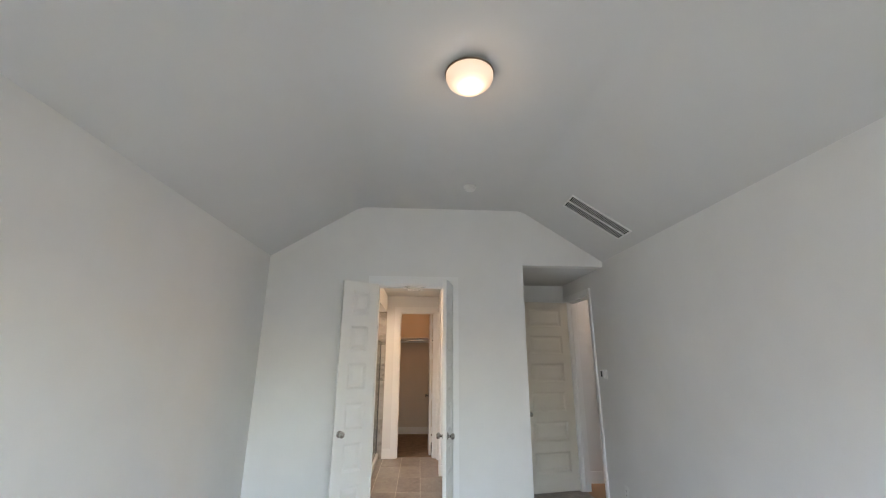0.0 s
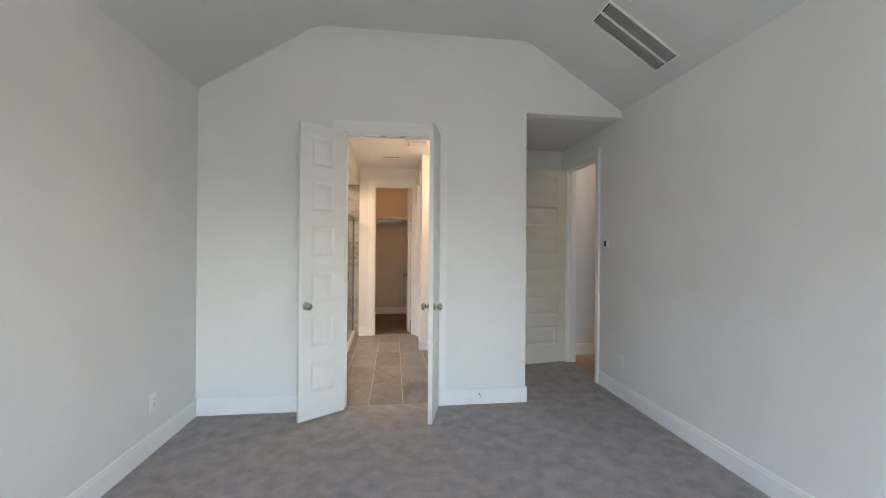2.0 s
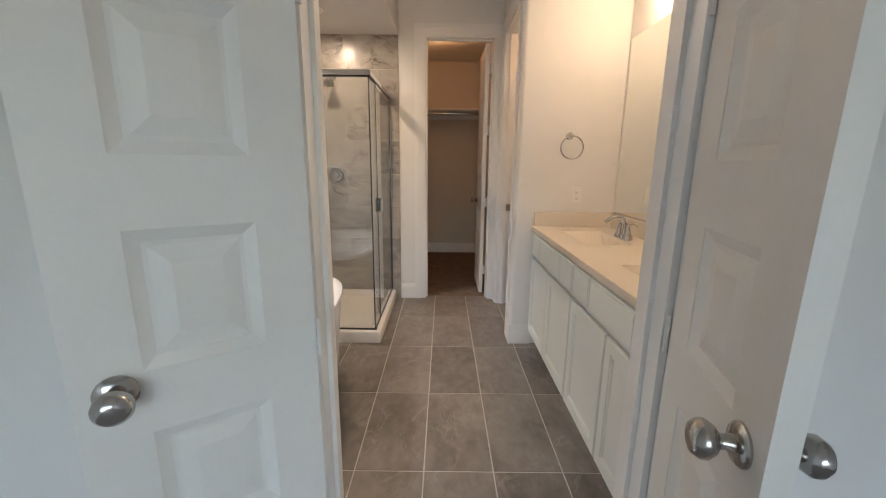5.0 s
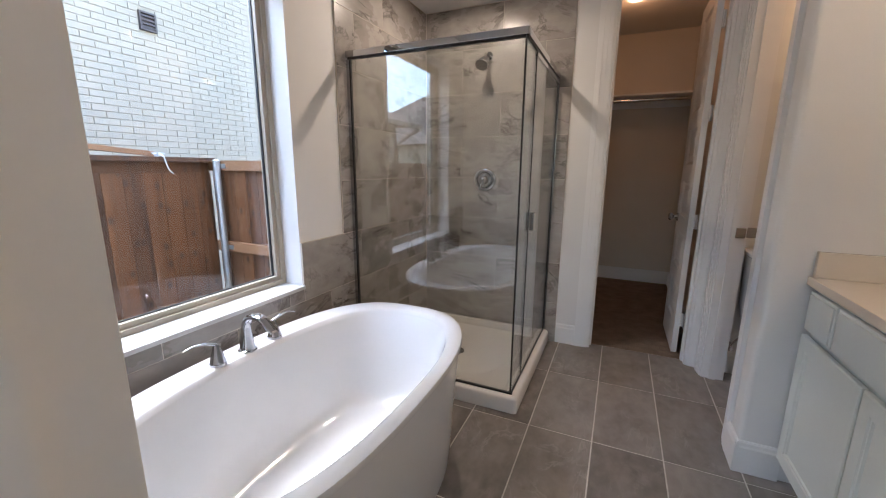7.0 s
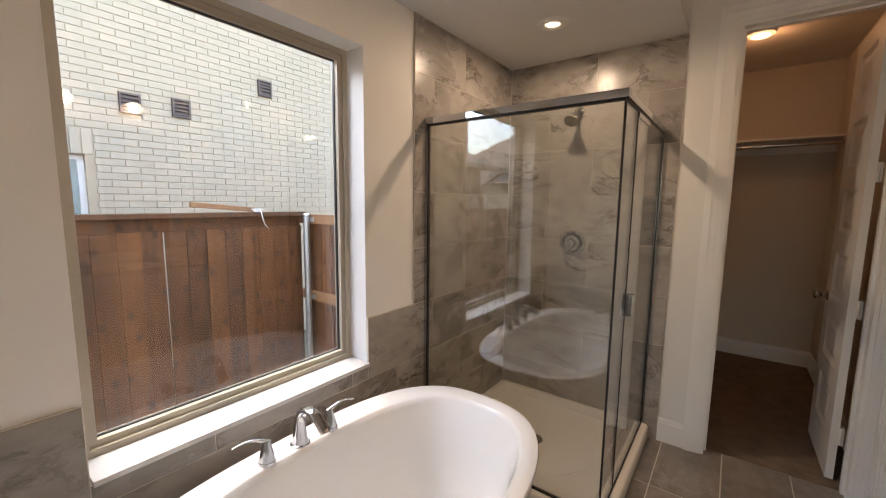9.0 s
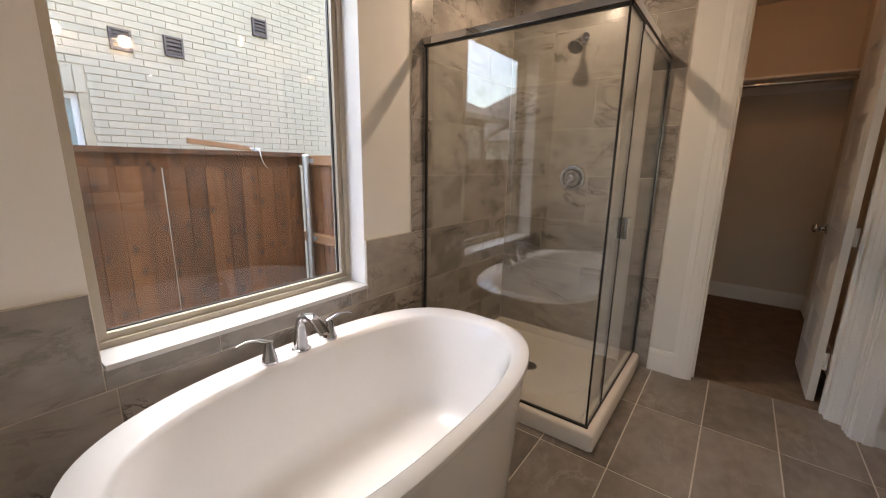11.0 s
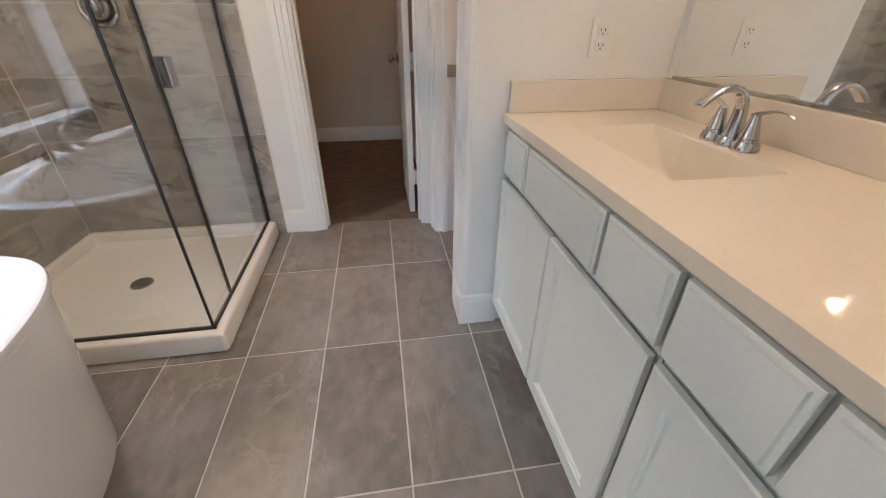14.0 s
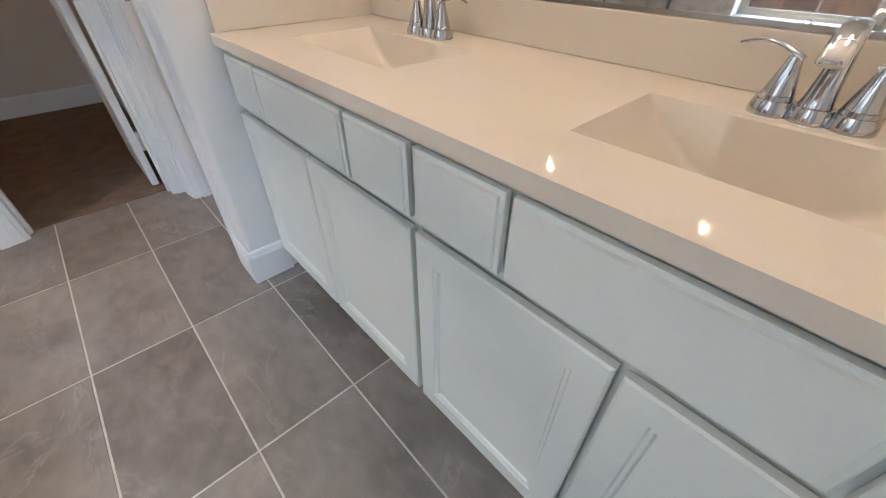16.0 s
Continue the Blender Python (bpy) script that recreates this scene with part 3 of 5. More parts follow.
th = thing("smoke_detector", pose(0.755, -3.12, 3.355), "round white smoke detector on the ceiling", "smoke detector")
part("base", lathe(bmesh.new(), [(0, 0), (0.066, 0), (0.066, -0.012), (0.060, -0.016), (0, -0.016)], None, 32), PLASTIC, th, "", True)
part("cover", lathe(bmesh.new(), [(0.055, -0.014), (0.053, -0.034), (0.044, -0.042), (0, -0.044)], None, 32), PLASTIC, th, "", True)

# return-air grille on the sloping ceiling
sx, sz = BED_E - 1.45, 2.745 - 3.355
sl = math.hypot(sx, sz)
gx, gz = 1.990, 3.355 + (1.990 - 1.45) * sz / sx
th = thing("ceiling_vent", Matrix.Translation((gx, -3.262, gz - 0.002)) @ Matrix.Rotation(math.atan2(-sz, sx), 4, "Y"), "white slatted return-air grille on the sloping ceiling", "vent")
L, D = 0.325, 0.13
part("frame", slab("z", -0.012, 0.0, -L, L, -D, D, [(-L + 0.013, L - 0.013, -D + 0.013, -0.007), (-L + 0.013, L - 0.013, 0.007, D - 0.013)]), PLASTIC, th)
# flat near-black plate instead of a deep, shaded duct
part("backing", block(-L + 0.013, L - 0.013, -D + 0.013, D - 0.013, -0.001, 0.001), DARK, th, "near-black plate for the duct's shade behind the slats")
bm = bmesh.new()
box(bm, -0.0035, 0.0035, -(D - 0.028) / 2, (D - 0.028) / 2, -0.009, -0.002)
first = part("slat", bm, VENT, th)
slat_mesh = first.data
k = 0
for row in (-1, 1):
    for i in range(38):
        o = first if k == 0 else new("slat", slat_mesh)
        o.parent = th
        o.location = (-L + 0.03 + i * (2 * L - 0.06) / 37, row * (D - 0.012) / 2, 0)
        k += 1


def outlet(m, label, holes=True):
    th = thing("wall_outlet", m, label, "outlet")
    part("plate", block(-0.036, 0.036, -0.006, 0, -0.058, 0.058, 0.003), PLASTIC, th)
    for z in (-0.021, 0.021):
        soc = part("socket", block(-0.017, 0.017, -0.0085, -0.004, z - 0.015, z + 0.015, 0.004), PLASTIC, th)
        # socket slots are near-black inlays, their shade given by colour
        for x in (-0.007, 0.007):
            part("slot", block(x - 0.0012, x + 0.0012, -0.0092, -0.0084, z - 0.003, z + 0.006), DARK, soc, "near-black inlay for the slot's shade")
        part("slot", block(-0.002, 0.002, -0.0092, -0.0084, z - 0.011, z - 0.007), DARK, soc, "near-black inlay for the slot's shade")
    return th


outlet(pose(BED_W, -3.055, 0.348, 0, 0, 90), "white double wall outlet above the baseboard")
outlet(pose(BED_E, -2.49, 0.348, 0, 0, -90), "white double wall outlet above the baseboard")
outlet(pose(1.015, -0.53, 1.128, 0, 0, 0), "white double wall outlet above the vanity backsplash")

th = thing("thermostat", pose(BED_E, -2.255, 1.48, 0, 0, -90), "white wall thermostat with a dark display", "thermostat")
part("back_plate", block(-0.062, 0.062, -0.006, 0, -0.05, 0.05, 0.003), PLASTIC, th)
part("body", block(-0.055, 0.0, -0.024, -0.004, -0.04, 0.04, 0.004), PLASTIC, th)
part("display", block(-0.049, -0.012, -0.0255, -0.023, -0.030, 0.030), BLACK, th, "dark display")

for dx in (1.005, -0.345):
    th = thing("door_stop", pose(dx, BED_N - 0.014, 0.092), "small metal spring door stop on the baseboard", "door stop", "door stops")
    part("stem", tube(bmesh.new(), [(0, 0, 0), (0, -0.012, 0), (0.002, -0.06, -0.004)], [0.010, 0.005, 0.005], 12), NICKEL, th, "", True)
    part("tip", tube(bmesh.new(), [(0.002, -0.056, -0.004), (0.002, -0.072, -0.004)], 0.009, 12), PLASTIC, th, "white rubber tip", True)

for dx in (0.115, 0.295):
    th = thing("ball_catch", pose(dx, -2.43, 2.422), "small metal ball catch plate under the door head", "catch plate", "door head catches")
    part("plate", block(-0.028, 0.028, -0.012, 0.012, -0.003, 0.0), NICKEL, th)
    part("ball", lathe(bmesh.new(), [(0.008, -0.002), (0.006, -0.007), (0, -0.009)], None, 14), CHROME, th, "", True)
th = thing("light_switch", pose(2.865, -0.95, 1.357), "white double light switch plate on the hall wall", "light switch")
part("plate", block(-0.058, 0.058, -0.006, 0, -0.058, 0.058, 0.003), PLASTIC, th)
for dx in (-0.023, 0.023):
    part("rocker", block(dx - 0.016, dx + 0.016, -0.010, -0.005, -0.033, 0.033, 0.002), PLASTIC, th)

# bedroom window, behind the start of the walk
th = thing("window_bedroom", Matrix.Identity(4), "wide three-light window with white vinyl frames", "window", "", "structure")
for i in range(3):
    x0 = -1.0 + i * 2.95 / 3
    x1 = x0 + 2.95 / 3
    part("window_frame", slab("y", BED_S - 0.10, BED_S - 0.05, x0, x1, 0.5, 2.2, [(x0 + 0.05, x1 - 0.05, 0.55, 2.15)]), PLASTIC, th)
    o = part("pane", block(x0 + 0.045, x1 - 0.045, BED_S - 0.08, BED_S - 0.075, 0.545, 2.155), WGLASS, th)
    o.visible_shadow = False

# ---- bathroom window ----
th = thing("window_bath", Matrix.Identity(4), "picture window with a tan vinyl frame above the tub", "window", "", "structure")
wy0, wy1, wz0, wz1 = -1.99, -0.955, 0.69, 2.18
fx = -1.575
for nm, x0, x1, d0, d1 in (("window_frame", fx - 0.05, fx + 0.014, 0.0, 0.024), ("sash", fx - 0.045, fx, 0.024, 0.046)):
    part(nm, slab("x", x0, x1, wy0 + d0, wy1 - d0, wz0 + d0 + 0.012, wz1 - d0, [(wy0 + d1, wy1 - d1, wz0 + d1 + 0.012, wz1 - d1)]), VINYL, th, "tan vinyl frame")
part("glazing_bead", slab("x", fx - 0.034, fx - 0.021, wy0 + 0.046, wy1 - 0.046, wz0 + 0.058, wz1 - 0.046, [(wy0 + 0.050, wy1 - 0.050, wz0 + 0.062, wz1 - 0.050)]), BLACK, th, "dark rubber bead")
o = part("pane", block(fx - 0.030, fx - 0.024, wy0 + 0.047, wy1 - 0.047, wz0 + 0.059, wz1 - 0.047), WGLASS, th)
o.visible_shadow = False
part("window_sill", block(fx + 0.014, -1.424, wy0 + 0.002, wy1 - 0.002, wz0 - 0.004, wz0 + 0.014, 0.003), SILL, th, "white marble sill")

# ---- tub ----
th = thing("bathtub", pose(-0.935, -1.440, 0), "white glossy freestanding oval acrylic bathtub under the window", "bathtub")
TZ = 0.585
outer = []
for f, z in ((0.90, 0.0), (0.905, 0.02), (0.93, 0.2), (0.955, 0.38), (0.975, 0.50), (0.982, TZ - 0.03)):
    outer.append(oval(0, 0, 0.437 * f, 0.752 * (f * 0.75 + 0.25), z, 2.7))
part("shell", loft(bmesh.new(), outer, True), ACRYLIC, th, "", True)
rim = [oval(0, 0, 0.427, 0.744, TZ - 0.034, 2.7), oval(0, 0, 0.438, 0.752, TZ - 0.028, 2.7), oval(0, 0, 0.441, 0.755, TZ - 0.014, 2.7), oval(0, 0, 0.438, 0.752, TZ - 0.003, 2.7), oval(0, 0, 0.430, 0.744, TZ, 2.7),
       oval(0.028, 0, 0.364, 0.680, TZ - 0.001, 2.6), oval(0.028, 0, 0.355, 0.670, TZ - 0.007, 2.6), oval(0.028, 0, 0.348, 0.663, TZ - 0.025, 2.6)]
part("rim", loft(bmesh.new(), rim), ACRYLIC, th, "", True)
inner = [oval(0.028, 0, 0.348, 0.663, TZ - 0.024, 2.6)]
for f, z in ((0.975, 0.48), (0.94, 0.36), (0.89, 0.25), (0.82, 0.18), (0.70, 0.142), (0.45, 0.128), (0.2, 0.124)):
    inner.append(oval(0.028, 0, 0.348 * f, 0.663 * (f * 0.85 + 0.10), z, 2.45))
part("basin", loft(bmesh.new(), inner, False, True), ACRYLIC, th, "", True)
part("drain", lathe(bmesh.new(), [(0, 0.131), (0.018, 0.132), (0.030, 0.130), (0.034, 0.124)], Matrix.Translation((0.03, -0.25, 0)), 24), CHROME, th, "chrome drain", True)
part("overflow", lathe(bmesh.new(), [(0, 0.012), (0.026, 0.010), (0.030, 0)], Matrix.Translation((0.335, 0.0, 0.40)) @ Matrix.Rotation(radians(-90), 4, "Y"), 24), CHROME, th, "chrome overflow cover", True)


def flat_bar(bm, pts, widths, depths, m, seg=16):
    """A bar of rounded oval section that bends in the local xz plane: width along y, depth across the bend."""
    pts = [Vector((x, 0, z)) for x, z in pts]
    side = Vector((0, 1, 0))
    rings = []
    for i, p in enumerate(pts):
        d = (pts[min(i + 1, len(pts) - 1)] - pts[max(i - 1, 0)]).normalized()
        up = side.cross(d)
        ring = []
        for k in range(seg):
            a = 2 * math.pi * k / seg
            c, q = math.cos(a), math.sin(a)
            c = math.copysign(abs(c) ** 0.75, c)
            q = math.copysign(abs(q) ** 0.75, q)
            ring.append(m @ (p + side * (c * widths[i] / 2) + up * (q * depths[i] / 2)))
        rings.append(ring)
    return loft(bm, rings, True, True)


def smooth_line(pts, per=5):
    """Points of a curve through the given (x, z, width, depth) stations."""
    out = []
    n = len(pts)
    for i in range(n - 1):
        p0, p1, p2, p3 = pts[max(i - 1, 0)], pts[i], pts[i + 1], pts[min(i + 2, n - 1)]
        for k in range(per):
            t = k / per
            out.append(tuple(0.5 * (2 * b + (c - a) * t + (2 * a - 5 * b + 4 * c - d) * t * t + (3 * b - a - 3 * c + d) * t ** 3) for a, b, c, d in zip(p0, p1, p2, p3)))
    out.append(pts[-1])
    return out


def lever(parent, x, y, z, ang, s=1.0):
    """Flared chrome cone with a seam near its foot and a thin bent blade on top, pointing along ang."""
    m = Matrix.Translation((x, y, z)) @ Matrix.Rotation(radians(ang), 4, "Z") @ Matrix.Scale(s, 4)
    bm = bmesh.new()
    lathe(bm, [(0, 0), (0.029, 0), (0.028, 0.009), (0.0262, 0.0095), (0.0262, 0.0107), (0.0272, 0.0112), (0.0215, 0.033), (0.0160, 0.054), (0.0125, 0.068), (0.0110, 0.074), (0, 0.076)], m, 28)
    part("handle_base", bm, CHROME, parent, "chrome flared base", True)
    line = smooth_line([(-0.011, 0.070, 0.016, 0.016), (0.010, 0.080, 0.015, 0.012), (0.040, 0.090, 0.012, 0.008), (0.070, 0.091, 0.011, 0.006), (0.100, 0.082, 0.010, 0.005)])
    bm = flat_bar(bmesh.new(), [q[:2] for q in line], [q[2] for q in line], [q[3] for q in line], m, 14)
    part("handle_lever", bm, CHROME, parent, "chrome lever", True)


def arc_spout(bm, m, s=1.0):
    """Broad flattened spout: a flared foot, a narrowing neck and a wide drooping head."""
    line = smooth_line([(0.0, 0.0, 0.062, 0.060), (0.0, 0.022, 0.052, 0.050), (0.001, 0.065, 0.042, 0.040), (0.006, 0.108, 0.036, 0.032), (0.030, 0.142, 0.035, 0.027), (0.070, 0.152, 0.038, 0.024), (0.112, 0.140, 0.042, 0.022), (0.150, 0.112, 0.043, 0.020), (0.158, 0.102, 0.040, 0.018)])
    return flat_bar(bm, [(q[0] * s, q[1] * s) for q in line], [q[2] * s for q in line], [q[3] * s for q in line], m, 20)


th = thing("tub_faucet", pose(-1.292, -1.432, TZ), "chrome two-handle tub filler on the tub rim", "faucet")
bm = arc_spout(bmesh.new(), Matrix.Identity(4))
part("spout", bm, CHROME, th, "chrome arched spout", True)
part("escutcheon", lathe(bmesh.new(), [(0, 0), (0.036, 0), (0.036, 0.003), (0.031, 0.007), (0, 0.008)], None, 28), CHROME, th, "", True)
lever(th, 0.005, -0.132, 0, 250, 1.05)
lever(th, 0.005, 0.132, 0, 80, 1.05)

# ---- shower ----
SX, SY = -0.430, -0.517
th = thing("shower_pan", pose(0, 0, 0), "cream acrylic shower pan with a raised curb and round drain", "shower pan")
bm = bmesh.new()


def rrect(x0, x1, y0, y1, z, r=0.02, seg=5):
    out = []
    for cx, cy, a0 in ((x1 - r, y1 - r, 0), (x0 + r, y1 - r, 90), (x0 + r, y0 + r, 180), (x1 - r, y0 + r, 270)):
        for k in range(seg + 1):
            a = radians(a0 + 90 * k / seg)
            out.append((cx + r * math.cos(a), cy + r * math.sin(a), z))
    return out


PX0, PX1, PY0, PY1 = -1.438, -0.385, -0.557, 0.474
loft(bm, [rrect(PX0, PX1, PY0, PY1, 0.0), rrect(PX0, PX1, PY0, PY1, 0.078), rrect(PX0 + 0.006, PX1 - 0.006, PY0 + 0.006, PY1 - 0.006, 0.088), rrect(PX0 + 0.016, PX1 - 0.016, PY0 + 0.016, PY1 - 0.016, 0.092),
          rrect(PX0 + 0.05, PX1 - 0.085, PY0 + 0.085, PY1 - 0.05, 0.090), rrect(PX0 + 0.056, PX1 - 0.093, PY0 + 0.093, PY1 - 0.056, 0.082), rrect(PX0 + 0.065, PX1 - 0.105, PY0 + 0.105, PY1 - 0.065, 0.045, 0.04),
          rrect(PX0 + 0.09, PX1 - 0.13, PY0 + 0.13, PY1 - 0.09, 0.040, 0.05), rrect(-0.99, -0.89, -0.09, 0.01, 0.030, 0.04)], True, True)
part("pan", bm, PAN, th, "", True)
dr = part("drain", lathe(bmesh.new(), [(0, 0.036), (0.048, 0.036), (0.052, 0.030)], Matrix.Translation((-0.94, -0.04, 0)), 28), NICKEL, th, "round metal drain", True)
# drain slots laid on as near-black strips for the shade within
for k in range(-3, 4):
    part("slot", block(-0.94 + k * 0.011 - 0.002, -0.94 + k * 0.011 + 0.002, -0.07, -0.01, 0.0355, 0.0368), DARK, dr)

th = thing("shower_enclosure", pose(0, 0, 0), "clear glass corner shower enclosure with chrome header and dark seals", "shower enclosure")
GZ0, GZ1 = 0.094, 1.905


def pane(name, x0, x1, y0, y1, z0, z1):
    o = part(name, block(x0, x1, y0, y1, z0, z1), GLASS, th, "clear glass pane")
    o.visible_shadow = False
    return o


pane("glass_panel", -1.425, SX - 0.006, SY - 0.004, SY + 0.004, GZ0 + 0.01, GZ1)
pane("glass_panel", SX - 0.004, SX + 0.004, SY + 0.006, SY + 0.222, GZ0 + 0.01, GZ1)
door = pane("glass_door", SX - 0.004, SX + 0.004, SY + 0.234, 0.455, GZ0 + 0.016, GZ1 - 0.02)
part("header", block(-1.438, SX + 0.014, SY - 0.016, SY + 0.016, GZ1, GZ1 + 0.034, 0.003), CHROME, th, "chrome header rail")
part("header", block(SX - 0.016, SX + 0.014, SY + 0.0165, 0.474, GZ1, GZ1 + 0.034, 0.003), CHROME, th, "chrome header rail")
part("header_seal", block(-1.43, SX, SY - 0.008, SY + 0.008, GZ1 - 0.010, GZ1 - 0.0005), BLACK, th, "dark seal")
part("header_seal", block(SX - 0.008, SX + 0.008, SY + 0.009, 0.47, GZ1 - 0.010, GZ1 - 0.0005), BLACK, th, "dark seal")
part("sill_track", block(-1.43, SX + 0.010, SY - 0.007, SY + 0.007, GZ0 - 0.002, GZ0 + 0.008), BLACK, th, "dark sill track")
part("sill_track", block(SX - 0.007, SX + 0.007, SY + 0.0105, 0.468, GZ0 - 0.002, GZ0 + 0.008), BLACK, th, "dark sill track")
part("wall_channel", block(-1.439, -1.418, SY - 0.010, SY + 0.010, GZ0, GZ1 - 0.011), CHROME, th, "chrome wall channel")
part("channel_seal", block(-1.417, -1.412, SY - 0.007, SY + 0.007, GZ0 + 0.013, GZ1 - 0.011), BLACK, th, "dark seal")
part("corner_seal", block(SX - 0.004, SX + 0.004, SY - 0.0035, SY + 0.004, GZ0 + 0.013, GZ1 - 0.011), BLACK, th, "dark corner seal")
part("door_seal", block(SX - 0.006, SX + 0.006, SY + 0.224, SY + 0.232, GZ0 + 0.013, GZ1 - 0.011), BLACK, th, "dark door seal")
part("door_rail", block(SX - 0.009, SX + 0.009, SY + 0.236, 0.455, GZ1 - 0.032, GZ1 - 0.012), CHROME, th, "chrome door rail")
part("wall_channel", block(SX - 0.012, SX + 0.012, 0.462, 0.473, GZ0, GZ1 - 0.011), NICKEL, th, "chrome wall channel")
part("channel_seal", block(SX - 0.008, SX + 0.008, 0.449, 0.4615, GZ0 + 0.013, GZ1 - 0.011), BLACK, th, "dark seal")
for sx_ in (1, -1):
    part("pull", block(SX + (0.005 if sx_ > 0 else -0.027), SX + (0.027 if sx_ > 0 else -0.005), SY + 0.262, SY + 0.32, 0.965, 1.065, 0.003), NICKEL, door, "small metal door pull")

VX, TILE_N = -0.93, 0.474
th = thing("wall_shower", pose(-0.93, TILE_N, 2.10), "chrome shower head on a short bent arm", "shower head")
m90 = Matrix.Rotation(radians(90), 4, "X")
part("flange", lathe(bmesh.new(), [(0, 0), (0.032, 0), (0.031, 0.006), (0.020, 0.014), (0.011, 0.018)], m90, 28), CHROME, th, "", True)
part("arm", tube(bmesh.new(), [(0, -0.005, 0), (0, -0.05, 0.004), (0, -0.09, -0.012), (0, -0.12, -0.040)], 0.0095, 14), CHROME, th, "", True)
mh = Matrix.Translation((0, -0.115, -0.033)) @ Matrix.Rotation(radians(180 - 38), 4, "X")
part("head", lathe(bmesh.new(), [(0.012, 0), (0.017, 0.008), (0.016, 0.024), (0.028, 0.040), (0.044, 0.062), (0.047, 0.074), (0.044, 0.079), (0, 0.079)], mh, 30), CHROME, th, "", True)

th = thing("shower_valve", pose(-0.935, TILE_N, 1.22), "round chrome shower valve plate with a lever", "shower valve")
part("plate", lathe(bmesh.new(), [(0, 0.0), (0.088, 0.0), (0.087, 0.008), (0.082, 0.014), (0.074, 0.015), (0.067, 0.010), (0.062, 0.004), (0.056, 0.004), (0.053, 0.016), (0.045, 0.021), (0, 0.021)], m90, 40), CHROME, th, "", True)
# black ring draws the shadow line between plate and dial
part("joint", lathe(bmesh.new(), [(0.062, 0.0045), (0.0615, 0.0065), (0.0565, 0.0065), (0.056, 0.0045)], m90, 36), BLACK, th, "black ring for the shadow line round the dial", True)
part("dial", lathe(bmesh.new(), [(0.040, 0.015), (0.036, 0.032), (0.030, 0.038), (0.024, 0.052), (0, 0.055)], m90, 30), CHROME, th, "", True)
part("lever", tube(bmesh.new(), [(0, -0.048, 0.0), (-0.003, -0.062, -0.014), (-0.012, -0.070, -0.045), (-0.020, -0.068, -0.075)], [0.012, 0.011, 0.009, 0.007], 14), CHROME, th, "chrome lever", True)

for dx, dy, nm in ((-0.92, -0.08, "shower"), (-0.92, -1.49, "tub")):
    th = thing("recessed_light", pose(dx, dy, 2.45), "round recessed ceiling downlight, lit", "downlight", "soffit downlights")
    part("trim_ring", lathe(bmesh.new(), [(0.040, -0.004), (0.046, -0.010), (0.078, -0.007), (0.085, 0.0)], None, 36), PLASTIC, th, "", True)
    part("lens", lathe(bmesh.new(), [(0.041, -0.004), (0.03, -0.006), (0, -0.007)], None, 36), GLOW_CAN, th, "glowing lens", True)
th = thing("closet_ceiling_light", pose(0.0, 1.56, 2.74), "flat round closet ceiling light, lit", "ceiling light")
part("base", lathe(bmesh.new(), [(0, 0), (0.085, 0), (0.085, -0.018), (0.058, -0.022)], None, 36), PLASTIC, th, "", True)
part("lens", lathe(bmesh.new(), [(0.060, -0.020), (0.056, -0.030), (0.035, -0.036), (0, -0.038)], None, 36), GLOW_CAN, th, "glowing lens", True)

# ---- ceiling fittings of the bathroom ----
th = thing("exhaust_fan", pose(0.50, -1.10, 2.74), "square white exhaust fan grille on the ceiling", "exhaust fan")
part("frame", slab("z", -0.016, 0.0, -0.14, 0.14, -0.13, 0.13, [(-0.115, 0.115, -0.105, 0.105)]), PLASTIC, th)
part("cover", block(-0.105, 0.105, -0.095, 0.095, -0.024, -0.008, 0.006), VENT, th, "grey slotted cover")
th = thing("air_register", pose(0.18, -0.29, 2.74), "white three-slot air register on the ceiling", "vent")
part("frame", slab("z", -0.010, 0.0, -0.13, 0.13, -0.05, 0.05, [(-0.115, -0.045, -0.03, 0.03), (-0.035, 0.035, -0.03, 0.03), (0.045, 0.115, -0.03, 0.03)]), PLASTIC, th)
# shade of the duct, put in as a near-black plate
part("duct", block(-0.118, 0.118, -0.033, 0.033, -0.003, 0.001), DARK, th, "near-black plate for the duct's shade")

# ---- toilet room ----
TXC, TYB = 0.965, 0.478
th = thing("toilet", pose(TXC, TYB, 0), "white ceramic close-coupled toilet with its lid closed", "toilet")
part("base", loft(bmesh.new(), [oval(0, -0.33, 0.115, 0.25, 0.0), oval(0, -0.33, 0.11, 0.24, 0.03), oval(0, -0.34, 0.095, 0.20, 0.16), oval(0, -0.40, 0.13, 0.24, 0.27), oval(0, -0.43, 0.18, 0.265, 0.37), oval(0, -0.43, 0.185, 0.27, 0.405)], True, True), ACRYLIC, th, "", True)
part("seat", loft(bmesh.new(), [oval(0, -0.43, 0.186, 0.272, 0.406), oval(0, -0.43, 0.188, 0.274, 0.415), oval(0, -0.43, 0.183, 0.268, 0.424)], True, True), PLASTIC, th, "", True)
part("lid", loft(bmesh.new(), [oval(0, -0.425, 0.182, 0.266, 0.425), oval(0, -0.425, 0.184, 0.268, 0.436), oval(0, -0.425, 0.165, 0.248, 0.445)], True, True), PLASTIC, th, "", True)
bm = loft(bmesh.new(), [rrect(-0.185, 0.185, -0.175, -0.012, 0.405, 0.035), rrect(-0.205, 0.205, -0.190, -0.010, 0.50, 0.035), rrect(-0.212, 0.212, -0.196, -0.008, 0.805, 0.03)], True, True)
part("tank", bm, ACRYLIC, th, "", True)
